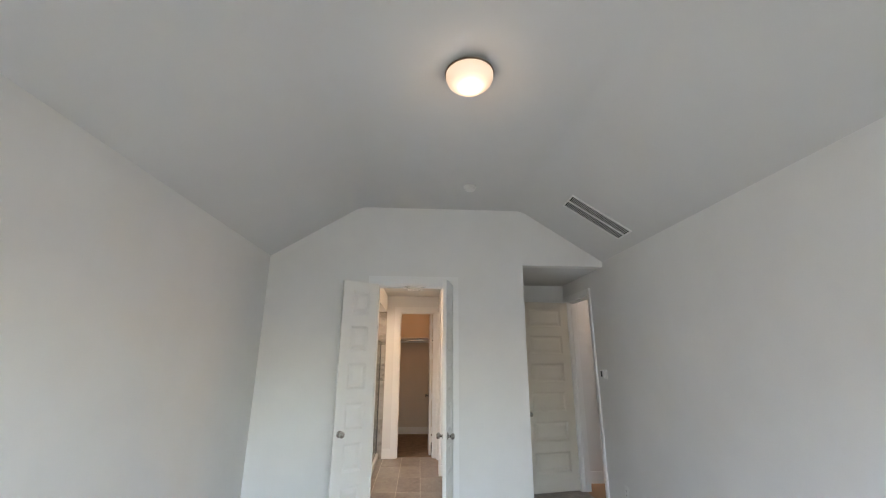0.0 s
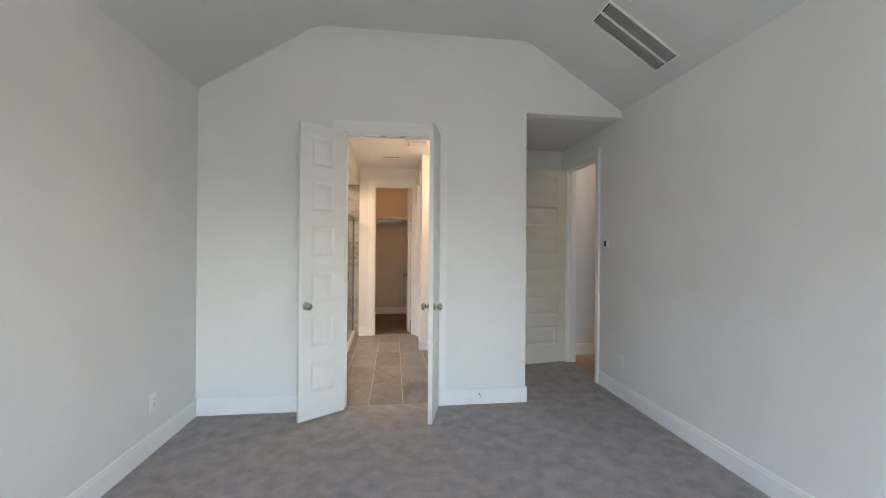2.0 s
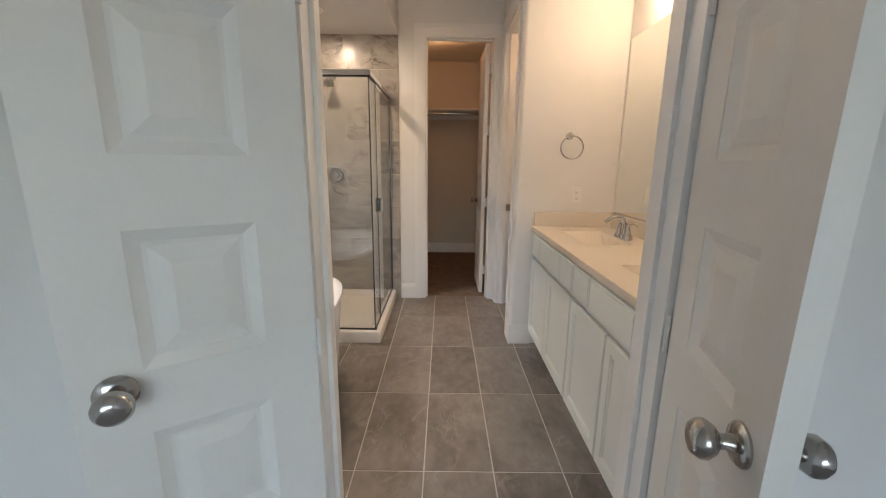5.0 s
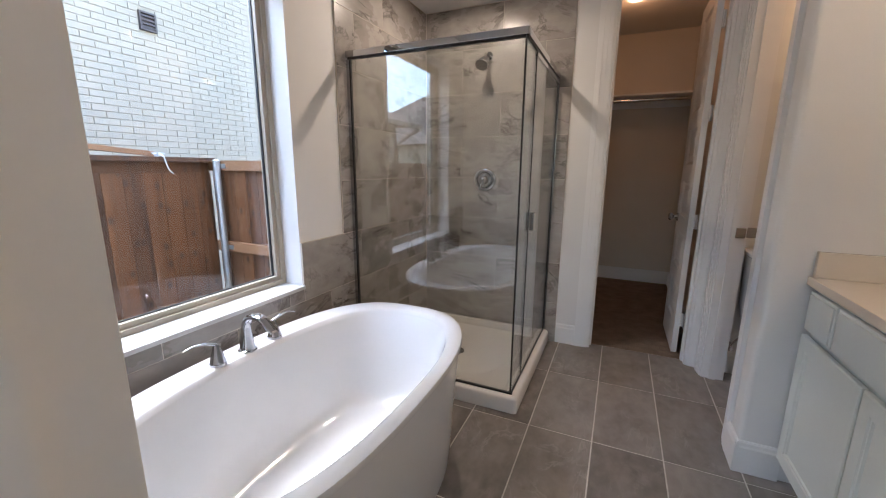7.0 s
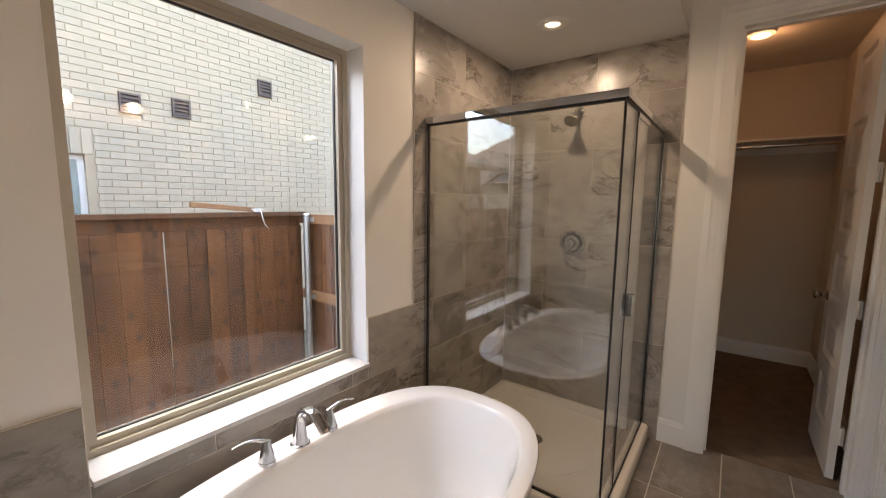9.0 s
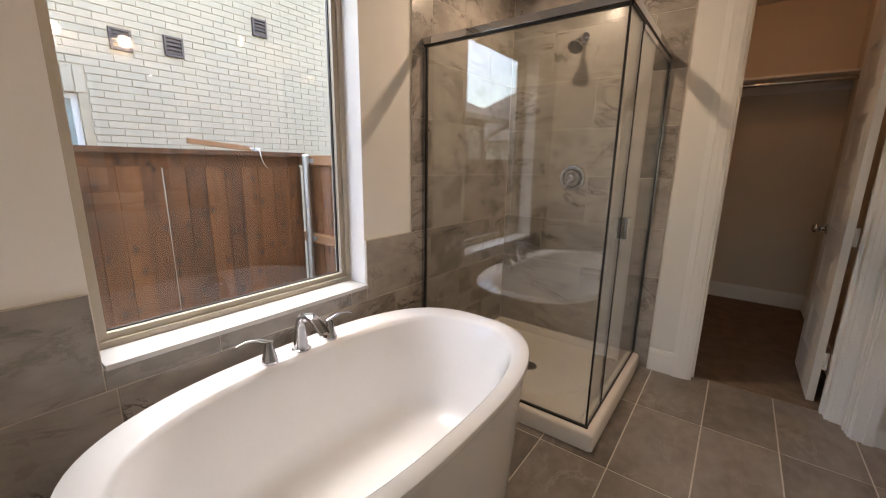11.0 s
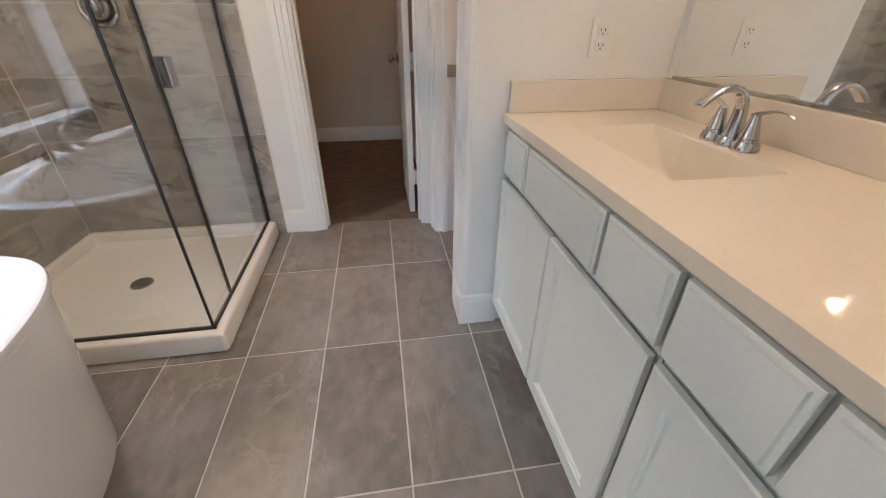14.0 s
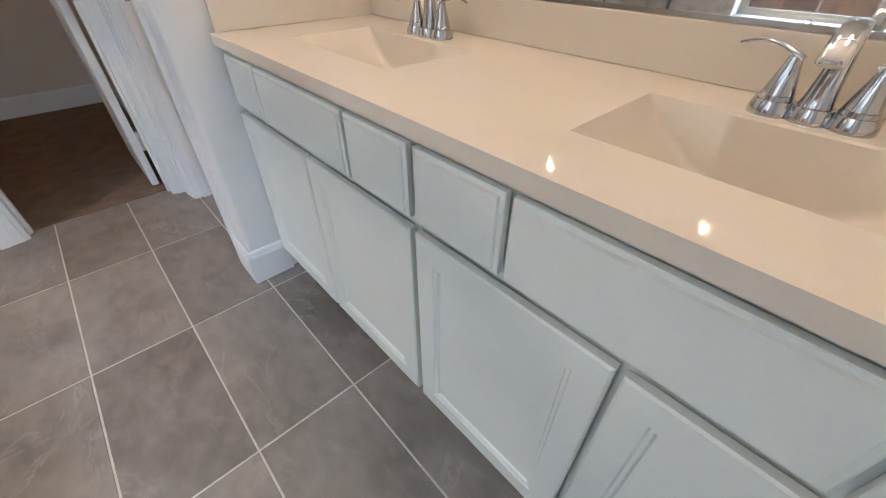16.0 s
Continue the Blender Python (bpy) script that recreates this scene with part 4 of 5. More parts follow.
bm = loft(bmesh.new(), [rrect(-0.214, 0.214, -0.200, -0.006, 0.806, 0.03), rrect(-0.222, 0.222, -0.208, -0.004, 0.814, 0.03), rrect(-0.222, 0.222, -0.208, -0.004, 0.832, 0.03), rrect(-0.212, 0.212, -0.198, -0.010, 0.842, 0.03)], True, True)
part("tank_lid", bm, ACRYLIC, th, "", True)
part("flush_lever", tube(bmesh.new(), [(-0.15, -0.19, 0.70), (-0.15, -0.212, 0.70), (-0.12, -0.216, 0.698), (-0.075, -0.214, 0.692)], 0.007, 12), CHROME, th, "chrome flush lever", True)
part("supply_hose", tube(bmesh.new(), [(-0.15, -0.09, 0.404), (-0.155, -0.085, 0.32), (-0.20, -0.06, 0.24), (-0.215, -0.045, 0.20)], 0.006, 12), NICKEL, th, "braided metal supply hose", True)
th = thing("stop_valve", pose(TXC - 0.215, BATH_N, 0.19) @ pose(0, 0, 0, 90), "chrome water stop valve on the wall", "valve")
part("flange", lathe(bmesh.new(), [(0, 0), (0.028, 0), (0.026, 0.006), (0.010, 0.010), (0.010, 0.040), (0, 0.042)], None, 24), CHROME, th, "", True)
part("handle", lathe(bmesh.new(), [(0, 0.043), (0.018, 0.043), (0.020, 0.050), (0.018, 0.060), (0, 0.062)], None, 20), CHROME, th, "", True)
th = thing("strike_plate", pose(0.712, 0.342, 0.945), "satin nickel latch strike plate on the door lining", "strike plate")
part("plate", block(-0.048, 0.0, -0.0145, -0.0005, -0.029, 0.029, 0.001), NICKEL, th)

# ---- closet ----
th = thing("closet_shelf", pose(0, 0, 0), "white closet shelf with a metal hanging rod", "shelf")
part("board", block(-1.298, 0.618, 2.28, 2.598, 2.055, 2.075, 0.003), TRIM, th)
part("cleat", block(-1.298, 0.618, 2.58, 2.598, 1.965, 2.053), TRIM, th)
part("rod", tube(bmesh.new(), [(-1.298, 2.30, 2.010), (0.618, 2.30, 2.010)], 0.016, 18), NICKEL, th, "metal hanging rod", True)

# ---- vanity ----
CT, CX0 = 0.908, 0.715
VY0, VY1 = -0.533, BATH_S + 0.002
CF = 0.745


def cabinet_front(name, parent, y0, y1, z0, z1, recess):
    """Painted front: a frame with a thin step and, on doors, a sunken flat panel. It faces -x."""
    bm = bmesh.new()
    x1 = CF - 0.001
    x0 = CF - 0.019
    rings = [(0.0, x1), (0.0, x0 + 0.004), (0.004, x0)]
    if recess:
        rings += [(0.052, x0), (0.056, x0 + 0.004), (0.062, x0 + 0.004), (0.066, x0 + 0.010)]
    else:
        rings = [(0.0, x1), (0.0, x0 + 0.006), (0.002, x0 + 0.005), (0.009, x0 + 0.005), (0.011, x0)]
    loft(bm, [[(x, y0 + d, z0 + d), (x, y1 - d, z0 + d), (x, y1 - d, z1 - d), (x, y0 + d, z1 - d)] for d, x in [(a, b) for a, b in rings]], True, True)
    return part(name, bm, CABINET, parent)


def cabinet(y0, y1):
    """Sink base: y0 nearer the window wall of the door side, y1 towards the partition."""
    th = thing("vanity_cabinet", pose(0, 0, 0), "pale grey painted vanity cabinet with flat-panel doors and false drawer fronts", "cabinet", "vanity cabinets")
    part("body", block(CF + 0.02, BATH_E - 0.004, y0 + 0.001, y1 - 0.001, 0.10, CT - 0.20), CABINET, th)
    part("face_frame", block(CF + 0.010, CF + 0.0195, y0 + 0.001, y1 - 0.001, 0.10, CT - 0.0325), CABINET, th)
    part("toe_kick", block(CF + 0.06, BATH_E - 0.004, y0 + 0.001, y1 - 0.001, 0, 0.0985), CABINET, th)
    w = y1 - y0
    a, b = y0 + 0.008, y1 - 0.008
    s = 0.205
    for c, d in ((a, a + s), (a + s + 0.013, b - s - 0.013), (b - s, b)):
        cabinet_front("drawer_front", th, c, d, 0.700, 0.853, False)
    mid = (a + b) / 2
    for c, d in ((a, mid - 0.006), (mid + 0.006, b)):
        cabinet_front("door", th, c, d, 0.115, 0.677, True)


cabinet(-1.428, VY0)
cabinet(-2.298, -1.430)
th = thing("vanity_filler", pose(0, 0, 0), "pale grey painted filler strip between cabinet and wall", "filler strip")
part("strip", block(CF, BATH_E - 0.004, VY1, -2.300, 0.0, CT - 0.033), CABINET, th)

def scoop(x0, x1, y0, y1):
    """Moulded basin: a floor that sags from end to end between a steep front and rear."""
    bm = bmesh.new()
    n, rows = 28, []
    for i in range(n + 1):
        s = -1 + 2 * i / n
        y = (y0 + y1) / 2 + s * (y1 - y0) / 2
        d = 0.131 * (1 - abs(s) ** 2.3) + 0.0006
        r = min(0.022, d * 0.5)
        row = [(x0, y, CT - 0.0005), (x0 + 0.006 * d / 0.131, y, CT - min(0.004, d))]
        for k in range(6):
            q = radians(90 * k / 5)
            row.append((x0 + 0.020 * d / 0.131 + r * (1 - math.cos(q)), y, CT - d + r * (1 - math.sin(q))))
        for k in range(6):
            q = radians(90 - 90 * k / 5)
            row.append((x1 - 0.014 * d / 0.131 - r * (1 - math.cos(q)), y, CT - d + r * (1 - math.sin(q))))
        row += [(x1 - 0.004 * d / 0.131, y, CT - min(0.004, d)), (x1, y, CT - 0.0005)]
        rows.append([bm.verts.new(p) for p in row])
    for ra, rb in zip(rows, rows[1:]):
        for k in range(len(ra) - 1):
            bm.faces.new((ra[k], rb[k], rb[k + 1], ra[k + 1]))
    return bm


th = thing("vanity_countertop", pose(0, 0, 0), "glossy cream cultured-stone countertop with two moulded basins", "countertop")
B1 = (0.858, 1.122, -1.20, -0.750)
B2 = (0.858, 1.122, -2.095, -1.645)
bm = slab("z", CT - 0.032, CT, CX0, BATH_E - 0.002, VY1, VY0 + 0.001, [B1, B2])
es = [e for e in bm.edges if all(abs(v.co.x - CX0) < 1e-5 and abs(v.co.z - CT) < 1e-5 for v in e.verts)]
bmesh.ops.bevel(bm, geom=es, offset=0.006, segments=3, profile=0.5, affect="EDGES")
part("top", bm, QUARTZ, th)
for x0, x1, y0, y1 in (B1, B2):
    part("basin", scoop(x0, x1, y0, y1), QUARTZ, th, "moulded basin", True)
    part("drain", lathe(bmesh.new(), [(0, CT - 0.126), (0.018, CT - 0.125), (0.024, CT - 0.134)], Matrix.Translation(((x0 + x1) / 2 + 0.04, (y0 + y1) / 2, 0)), 24), CHROME, th, "chrome drain", True)
part("backsplash", block(BATH_E - 0.022, BATH_E - 0.001, VY1, VY0 - 0.0205, CT + 0.0005, CT + 0.10, 0.003), QUARTZ, th)
part("side_splash", block(CX0 + 0.012, BATH_E - 0.001, VY0 - 0.020, VY0 + 0.001, CT + 0.0005, CT + 0.10, 0.003), QUARTZ, th)


def basin_faucet(y):
    th = thing("basin_faucet", pose(1.165, y, CT), "chrome two-handle basin faucet with an arched spout", "faucet", "basin faucets")
    bm = bmesh.new()
    for dy in (-0.051, 0, 0.051):
        lathe(bm, [(0, 0), (0.0315, 0), (0.031, 0.008), (0.0285, 0.018), (0.027, 0.022), (0, 0.0225)], Matrix.Translation((0, dy, 0)), 28)
    part("base_plate", bm, CHROME, th, "", True)
    m = Matrix.Translation((0.004, 0, 0.018)) @ Matrix.Rotation(radians(180), 4, "Z")
    part("spout", arc_spout(bmesh.new(), m, 0.76), CHROME, th, "chrome arched spout", True)
    lever(th, 0.0, -0.051, 0.0215, -80, 0.82)
    lever(th, 0.0, 0.051, 0.0215, 80, 0.82)


basin_faucet(-0.985)
basin_faucet(-1.868)

th = thing("wall_mirror", pose(0, 0, 0), "large frameless wall mirror above the vanity", "mirror")
part("mirror_glass", block(BATH_E - 0.007, BATH_E - 0.0015, -2.28, -0.572, CT + 0.104, 2.13), MIRROR, th)
part("bottom_channel", block(BATH_E - 0.011, BATH_E - 0.0012, -2.28, -0.572, CT + 0.1008, CT + 0.110), NICKEL, th, "thin metal channel")

th = thing("towel_ring", pose(0.938, -0.53, 1.528), "chrome towel ring on a round post", "towel ring")
part("post", lathe(bmesh.new(), [(0, 0), (0.026, 0), (0.026, 0.006), (0.017, 0.014), (0.012, 0.026), (0.014, 0.044), (0.009, 0.050), (0, 0.050)], m90, 26), CHROME, th, "", True)
pts = [(0.010 + 0.076 * math.sin(a), -0.036, -0.076 + 0.076 * math.cos(a)) for a in [2 * math.pi * k / 40 for k in range(41)]]
part("ring", tube(bmesh.new(), pts, 0.0048, 10), CHROME, th, "chrome ring", True)

th = thing("vanity_light", pose(BATH_E, -1.43, 2.33), "chrome bar light with three glass shades above the mirror", "wall light")
part("bar", block(-0.03, -0.001, -0.60, 0.60, -0.03, 0.03, 0.006), CHROME, th)
for dy in (-0.44, 0, 0.45):
    part("arm", tube(bmesh.new(), [(-0.03, dy, 0), (-0.10, dy, 0.01), (-0.135, dy, 0.0)], 0.008, 12), CHROME, th, "", True)

# strike plate on the toilet-room frame
th = thing("strike_plate", pose(0.755, 0.3405, 0.95), "small metal strike plate on the door frame", "strike plate")
part("plate", block(-0.035, 0.022, -0.003, 0.001, -0.03, 0.03), NICKEL, th)

# ---- outside ----
GZ = -0.45
setting("ground", slab("z", GZ - 0.2, GZ, -400, 400, -400, 400), GRASS, "bare side-yard ground reaching to the horizon", "ground")
FX, FTOP, FY = -3.42, 1.385, 0.0


def fence(name, m, length, label, gap_seed):
    """Board fence along local x, boards in front of posts, with a cap and rails."""
    th = thing(name, m, label, "fence")
    rng = random.Random(gap_seed)
    n = int(length / 0.142)
    mesh = None
    for i in range(n):
        if mesh is None:
            o = part("board", block(-0.0705, 0.0705, -0.009, 0.009, 0, 1.70, 0.0025, 1), CEDAR, th)
            mesh = o.data
        else:
            o = new("board", mesh)
            o.parent = th
        o.location = (0.071 + i * 0.142, rng.uniform(-0.002, 0.002), rng.uniform(-0.005, 0.005))
        if i == 8:
            # one shrunken board leaves an open slit beside it
            o.scale = (0.967, 1, 1)
            o.location.x += 0.002
            o.rotation_euler = (0, radians(0.25), 0)
    part("cap", block(-0.02, n * 0.142, -0.055, 0.065, 1.795, 1.832, 0.004), CEDAR, th, "flat top cap board")
    part("top_trim", block(0, n * 0.142, -0.032, -0.012, 1.69, 1.794, 0.003), CEDAR, th, "trim board below the cap")
    return th


fence("fence", Matrix.Translation((FX, FY, GZ)) @ Matrix.Rotation(radians(-90), 4, "Z") , 8.6, "dark stained cedar board fence with a flat cap", 3)
side = thing("fence_return", Matrix.Translation((FX - 0.03, FY + 0.045, GZ)), "short cedar fence run with raw wood rails and a steel post", "fence")
mesh = None
for i in range(12):
    if mesh is None:
        o = part("board", block(-0.0685, 0.0685, 0, 0.018, 0, 1.80, 0.0025, 1), CEDAR, side)
        mesh = o.data
    else:
        o = new("board", mesh)
        o.parent = side
    o.location = (0.075 + i * 0.142, 0, 0)
for z in (0.25, 0.98, 1.72):
    part("rail", block(0.0, 1.70, -0.042, -0.002, z, z + 0.088, 0.003), CEDAR_LIGHT, side, "raw wood rail")
part("post", tube(bmesh.new(), [(0.17, -0.075, 0), (0.17, -0.075, 1.80)], 0.030, 18), GALV, side, "galvanised steel post", True)
part("post_cap", lathe(bmesh.new(), [(0.033, 1.79), (0.033, 1.806), (0.02, 1.818), (0, 1.82)], Matrix.Translation((0.17, -0.075, 0)), 18), GALV, side, "", True)
for z in (1.02, 1.76):
    part("bracket", block(0.135, 0.245, -0.048, -0.040, z - 0.02, z + 0.02), GALV, side, "steel bracket")

# odds and ends on the fence
th = thing("loose_plank", Matrix.Translation((FX - 0.035, -0.69, GZ + 1.874)) @ Matrix.Rotation(radians(-5), 4, "X"), "raw cedar plank lying aslant behind the fence cap", "plank")
part("plank", block(-0.018, 0.018, -0.25, 0.25, -0.02, 0.02, 0.004), CEDAR_LIGHT, th)
th = thing("fence_insulator", pose(FX + 0.02, -0.435, GZ + 1.832), "small white plastic clip with a dangling cord on the fence cap", "clip")
part("clip", block(-0.03, 0.03, -0.018, 0.018, 0.0, 0.03, 0.004), PLASTIC, th)
part("clip_arm", block(-0.008, 0.008, -0.05, 0.05, 0.018, 0.03, 0.003), PLASTIC, th)
part("cord", tube(bmesh.new(), [(0.03, 0.0, 0.02), (0.06, 0.005, 0.0), (0.07, 0.012, -0.06), (0.068, 0.03, -0.11), (0.066, 0.06, -0.135)], 0.004, 8), PLASTIC, th, "white cord", True)

# neighbouring house
NX = -5.1
BL, BH, J = 0.236, 0.0625, 0.0075
house = thing("neighbour_house", pose(0, 0, 0), "pale lime-washed brick house beyond the fence", "house")
part("wall", slab("x", NX - 0.3, NX, -3.2, 9.0, GZ, 6.2, [(-2.1, -1.2, 0.6, 1.90)]), MORTAR, house, "mortar wall behind the bricks")
part("wall", slab("x", NX - 0.3, NX, -7.15, -3.2, GZ, 2.35), BRICK, house, "pale brick lower wing")
part("wall", block(NX - 9, NX - 0.3, -7.15, -6.95, GZ, 2.35), BRICK, house, "pale brick end wall of the lower wing")
win = part("window", slab("x", NX - 0.12, NX - 0.06, -2.1, -1.2, 0.6, 1.90, [(-2.05, -1.25, 0.65, 1.85)]), PLASTIC, house, "white vinyl window")
part("pane", block(NX - 0.10, NX - 0.09, -2.05, -1.25, 0.65, 1.85), FROST, win, "greenish pane")
for k in range(12):
    part("header_brick", block(NX - 0.02, NX + 0.012, -2.15 + k * 0.085, -2.15 + k * 0.085 + 0.076, 1.905, 2.145, 0.003, 1), BRICK, house)
for vy, vz in ((-0.815, 2.446), (-0.350, 2.482), (0.635, 2.920)):
    v = part("wall_vent", slab("x", NX, NX + 0.035, vy - 0.09, vy + 0.09, vz - 0.10, vz + 0.10, [(vy - 0.07, vy + 0.07, vz - 0.08, vz + 0.08)]), VENTDARK, house, "brown louvred wall vent")
    for k in range(4):
        part("slat", block(NX + 0.004, NX + 0.030, vy - 0.069, vy + 0.069, vz - 0.075 + k * 0.04, vz - 0.055 + k * 0.04), VENTDARK, v)
    part("vent_back", block(NX + 0.001, NX + 0.003, vy - 0.069, vy + 0.069, vz - 0.079, vz + 0.079), VENTDARK, v)
bm = bmesh.new()
e = [(NX + 0.45, -7.6, 2.30), (NX + 0.45, -3.2, 2.30), (NX - 9.0, -3.2, 2.30), (NX - 9.0, -7.6, 2.30)]
ridge = [(NX - 2.7, -4.6, 4.1), (NX - 2.7, -3.2, 4.1), (NX - 9, -4.6, 4.1)]
v = [bm.verts.new(p) for p in e + ridge]
v2 = bm.verts.new((NX - 9.0, -3.2, 4.1))
bm.faces.new([v[0], v[1], v[5], v[4]])
bm.faces.new([v[0], v[4], v[6], v[3]])
bm.faces.new([v[4], v[5], v2, v[6]])
bm.faces.new([v[0], v[1], v[2], v[3]])
bm.faces.new([v[1], v[5], v2, v[2]])
bm.faces.new([v[3], v[6], v2, v[2]])
part("roof", bm, SHINGLE, house, "brown shingled hip roof")
part("gutter", block(NX + 0.44, NX + 0.54, -7.65, -3.2, 2.22, 2.33, 0.01), BRONZE, house, "dark eave gutter")
part("downspout", tube(bmesh.new(), [(NX + 0.48, -7.5, 2.24), (NX + 0.2, -7.2, 2.0), (NX + 0.06, -7.1, 1.85), (NX + 0.06, -7.1, GZ)], 0.04, 10), BRONZE, house, "dark downspout")
bm = bmesh.new()
loft(bm, [[(-14, -24, GZ), (-2, -24, GZ), (-2, -16, GZ), (-14, -16, GZ)], [(-14, -24, 2.4), (-2, -24, 2.4), (-2, -16, 2.4), (-14, -16, 2.4)]], True, True)
far = thing("far_house", pose(0, 0, 0), "distant house with a grey shingled roof", "house")
part("wall", bm, BRICK, far)
bm = bmesh.new()
loft(bm, [[(-14.5, -24.5, 2.4), (-1.5, -24.5, 2.4), (-1.5, -15.5, 2.4), (-14.5, -15.5, 2.4)], [(-10, -20.1, 5.6), (-6, -20.1, 5.6), (-6, -19.9, 5.6), (-10, -19.9, 5.6)]], True, True)
part("roof", bm, SHINGLE, far, "grey shingled roof")

# ---- pieces of floors and walls ----
# floor tiles
TX, TY = 0.309, 0.606
GR = 0.006


def floor_tile(x0, x1, y0, y1, cache):
    key = (round(x1 - x0, 3), round(y1 - y0, 3))
    if key not in cache:
        w, d = (x1 - x0) / 2, (y1 - y0) / 2
        bm = bmesh.new()
        loft(bm, [[(-w, -d, -0.006), (w, -d, -0.008), (w, d, -0.008), (-w, d, -0.008)], [(-w, -d, -0.001), (w, -d, -0.001), (w, d, -0.001), (-w, d, -0.001)],
                  [(-w + 0.0015, -d + 0.0015, 0), (w - 0.0015, -d + 0.0015, 0), (w - 0.0015, d - 0.0015, 0), (-w + 0.0015, d - 0.0015, 0)]], False, True)
        cache[key] = part("tile", bm, FTILE, floor_bath)
        o = cache[key]
    else:
        o = new("tile", cache[key].data)
        o.parent = floor_bath
    o.location = ((x0 + x1) / 2, (y0 + y1) / 2, 0)


cache = {}
for i in range(-5, 7):
    for j in range(-4, 2):
        x0, x1 = 0.005 + i * TX + GR / 2, 0.005 + (i + 1) * TX - GR / 2
        y0, y1 = (j - 1) * TY + GR / 2, j * TY - GR / 2
        x0, x1 = max(x0, BATH_W), min(x1, 2.05)
        y0, y1 = max(y0, -2.40), min(y1, 0.555)
        if x1 - x0 > 0.02 and y1 - y0 > 0.02 and not (x1 > 1.43 and y1 < -0.55):
            floor_tile(x0, x1, y0, y1, cache)

# wall tiles: shower corner and low tub surround
surround_n = setting("shower_wall_north", slab("y", 0.4755, BATH_N - 0.0005, -1.4485, -0.337, 0.0, 2.45), GROUT_W, "stone-look tiled shower wall", "tiled wall")
surround_w = setting("shower_wall_west", slab("x", -1.4495, -1.4395, -2.343, 0.4755, 0.0, 2.45, [(-3, -0.61, 0.925, 3), (-1.992, -0.953, 0.69, 3)]), GROUT_W, "stone-look tiled tub surround with a plain top edge", "tiled wall")


def wall_tile(axis, parent, u0, u1, z0, z1, face):
    """A tile 6 mm thick on a wall; axis: the wall's normal; face: the front plane."""
    bm = bmesh.new()
    b, t, c = 0.0012, 0.006, 0.0012
    if axis == "y":
        q = lambda d, w: [(u0 + d, face + w, z0 + d), (u1 - d, face + w, z0 + d), (u1 - d, face + w, z1 - d), (u0 + d, face + w, z1 - d)]
    else:
        q = lambda d, w: [(face - w, u0 + d, z0 + d), (face - w, u1 - d, z0 + d), (face - w, u1 - d, z1 - d), (face - w, u0 + d, z1 - d)]
    loft(bm, [q(0, t), q(0, c), q(b, 0)], False, True)
    part("tile", bm, WTILE, parent)


WG = 0.003
rows = [(max(z, 0.0), min(z + 0.3085, 2.447)) for z in [k * 0.3085 for k in range(8)]]
for k, (z0, z1) in enumerate(rows):
    start = -1.44 - (0.0 if k % 2 else 0.305)
    u = start
    while u < -0.34:
        a, b = max(u, -1.437), min(u + 0.61, -0.338)
        if b - a > 0.03:
            wall_tile("y", surround_n, a + WG / 2, b - WG / 2, z0 + WG / 2, z1 - WG / 2, TILE_N)
        u += 0.61
    u = 0.472 - (0.61 if k % 2 else 0.305)
    while u > -2.95:
        a, b = max(u, -2.341), min(u + 0.61, 0.472)
        spans = []
        if z1 <= 0.93:
            top = z1
            if top <= 0.69:
                spans = [(a, b, z0, z1)]
            else:
                spans = [(a, min(b, -1.993), z0, min(z1, 0.924)), (max(a, -1.993), min(b, -0.952), z0, 0.686), (max(a, -0.952), b, z0, min(z1, 0.924))]
        elif z0 >= 0.92:
            spans = [(max(a, -0.611), b, z0, z1)]
        for s in spans:
            if s[1] - s[0] > 0.02 and s[3] - s[2] > 0.02:
                wall_tile("x", surround_w, s[0] + WG / 2, s[1] - WG / 2, s[2] + WG / 2, s[3] - WG / 2, -1.438)
        u -= 0.61

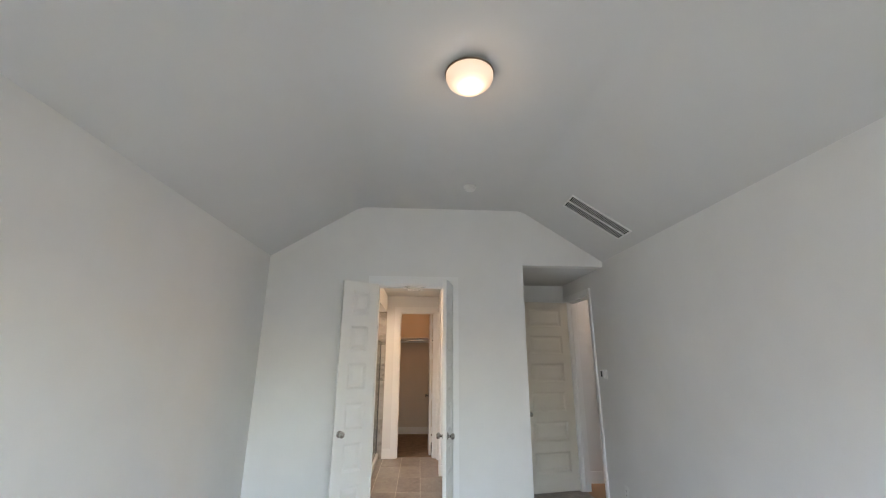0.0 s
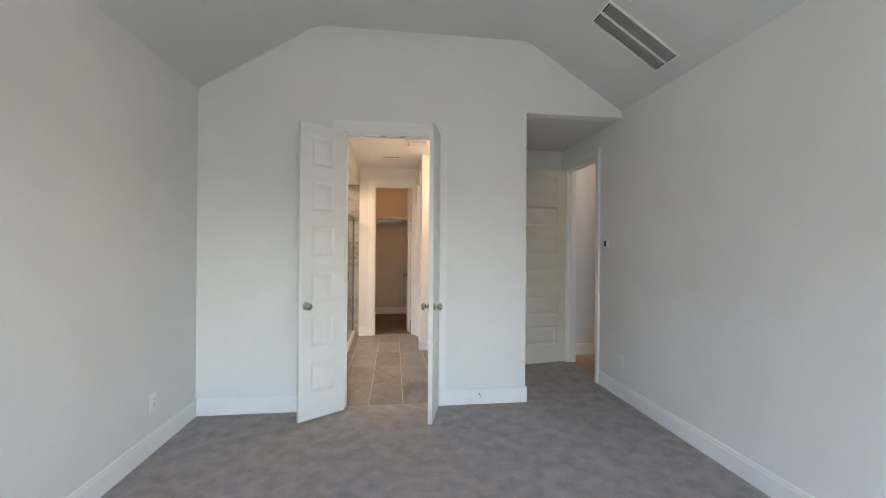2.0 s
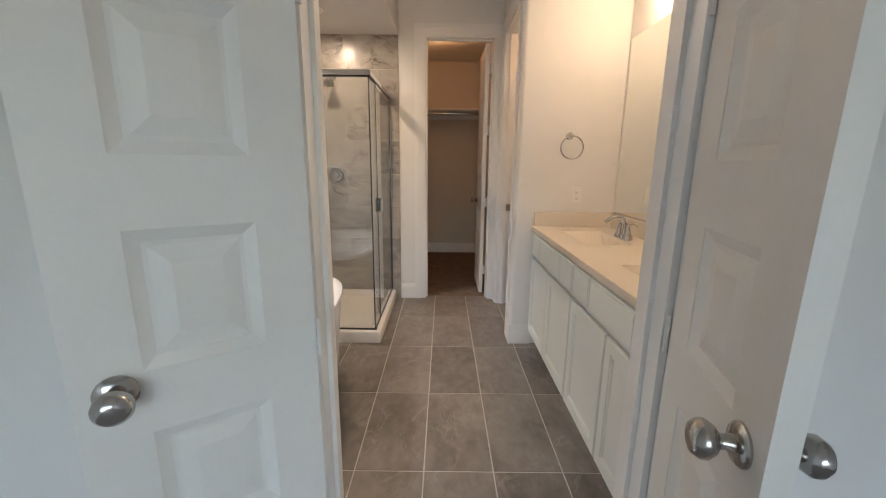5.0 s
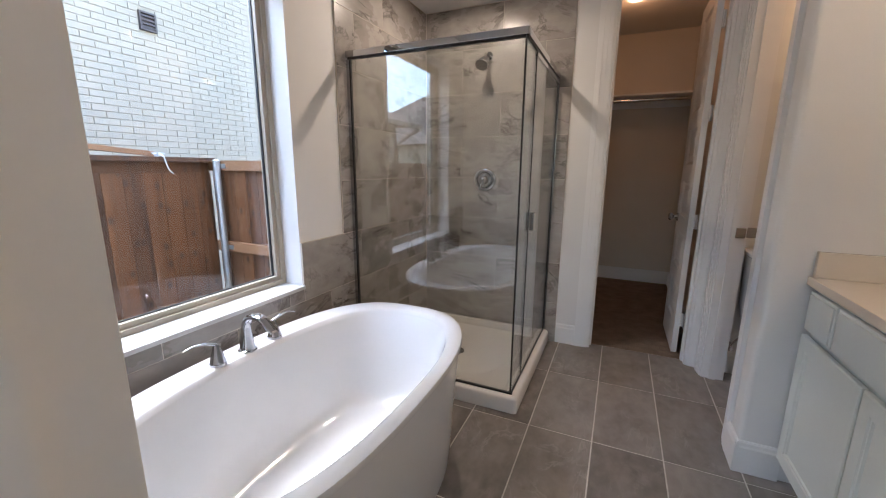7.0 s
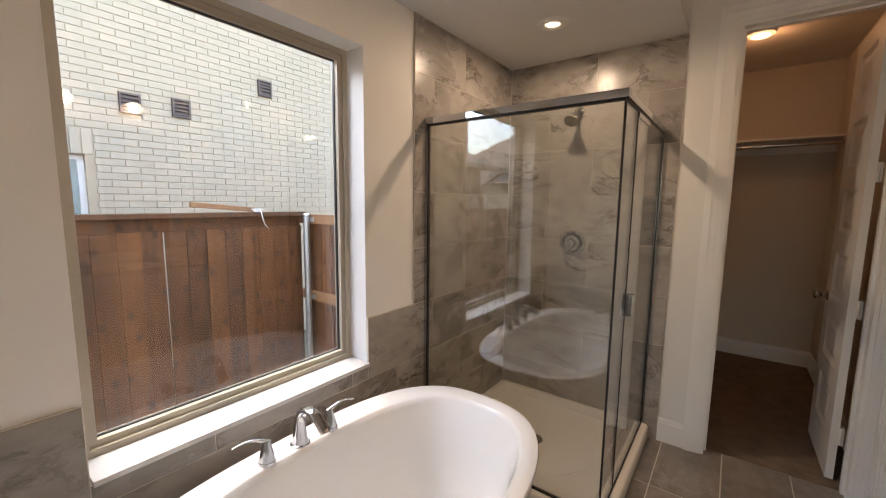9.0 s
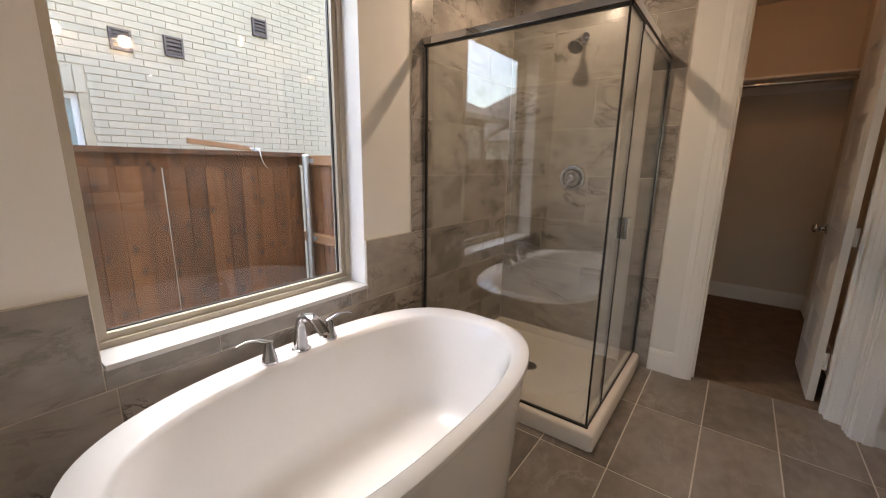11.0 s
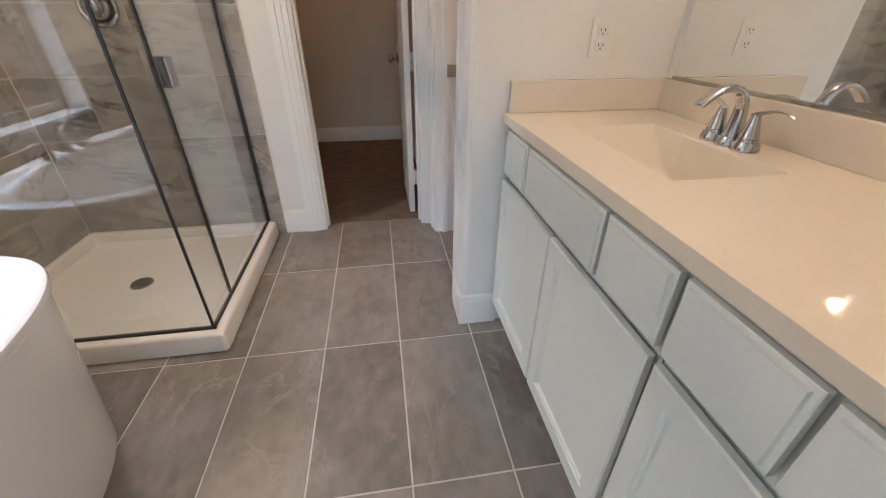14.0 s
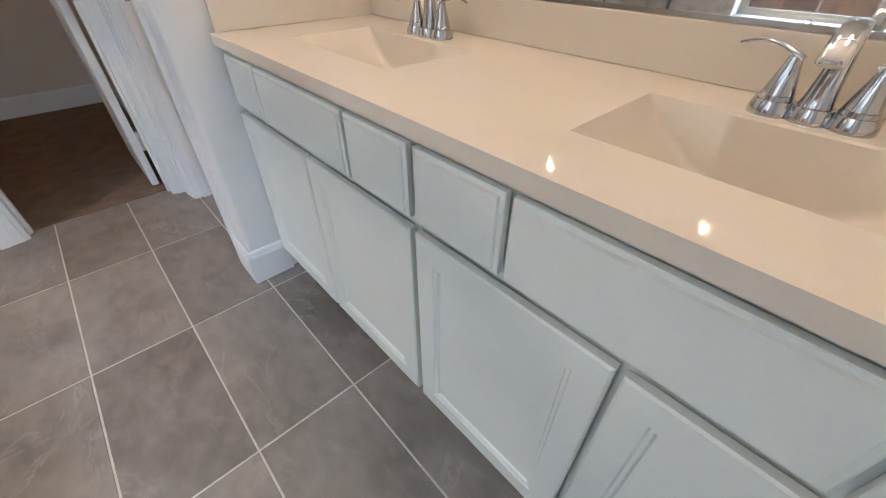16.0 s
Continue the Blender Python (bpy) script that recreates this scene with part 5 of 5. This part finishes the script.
# bricks of the neighbouring wall: those opposite the window singly, the rest joined
proto = None
rest_v, rest_f = [], []
rng = random.Random(5)
rowi = 0
z = GZ + 0.02
single = 0
while z < 6.1:
    y = -3.2 + (0.0 if rowi % 2 else -(BL + J) / 2)
    while y < 6.0:
        a, b = max(y, -3.2), y + BL
        blocked = (-2.16 < b and a < -1.16 and 0.58 < z + BH and z < 2.15)
        if blocked:
            if a < -2.16:
                b = -2.16
            elif b > -1.12:
                a = -1.12
            else:
                a = b
        runs = [(a, b)]
        for vy, vz in ((-0.815, 2.446), (-0.350, 2.482), (0.635, 2.920)):
            if z < vz + 0.1 and z + BH > vz - 0.1:
                runs = [q for p in runs for q in ((p[0], min(p[1], vy - 0.095)), (max(p[0], vy + 0.095), p[1]))] if any(p[0] < vy + 0.095 and p[1] > vy - 0.095 for p in runs) else runs
        for a, b in runs:
            if b - a < 0.03:
                continue
            full = abs(b - a - BL) < 1e-4
            if full and -1.1 < a < 0.75 and 1.40 < z < 3.9 and single < 300:
                if proto is None:
                    bm = bmesh.new()
                    h, w = BH / 2, BL / 2
                    loft(bm, [[(0, -w, -h), (0, w, -h), (0, w, h), (0, -w, h)], [(0.007, -w, -h), (0.007, w, -h), (0.007, w, h), (0.007, -w, h)], [(0.010, -w + 0.004, -h + 0.004), (0.010, w - 0.004, -h + 0.004), (0.010, w - 0.004, h - 0.004), (0.010, -w + 0.004, h - 0.004)]], False, True)
                    proto = part("brick", bm, BRICK, house)
                    o = proto
                else:
                    o = new("brick", proto.data)
                    o.parent = house
                o.location = (NX + rng.uniform(-0.002, 0.002), (a + b) / 2 + rng.uniform(-0.002, 0.002), z + BH / 2 + rng.uniform(-0.0015, 0.0015))
                single += 1
            elif z > 1.0 or a > -3.2:
                n0 = len(rest_v)
                dx = rng.uniform(-0.002, 0.002)
                for xx, d in ((0, 0), (0.007, 0), (0.010, 0.004)):
                    rest_v += [(NX + xx + dx, a + d, z + d), (NX + xx + dx, b - d, z + d), (NX + xx + dx, b - d, z + BH - d), (NX + xx + dx, a + d, z + BH - d)]
                for r in (0, 4):
                    for k in range(4):
                        rest_f.append((n0 + r + k, n0 + r + (k + 1) % 4, n0 + r + 4 + (k + 1) % 4, n0 + r + 4 + k))
                rest_f.append((n0 + 8, n0 + 9, n0 + 10, n0 + 11))
        y += BL + J
    z += BH + J
    rowi += 1
me = bpy.data.meshes.new("brickwork")
me.from_pydata(rest_v, [], rest_f)
me.materials.append(BRICK)
o = new("brickwork", me)
o.parent = house
tagged(o, "more pale bricks of the same wall", "", "", "stuff")
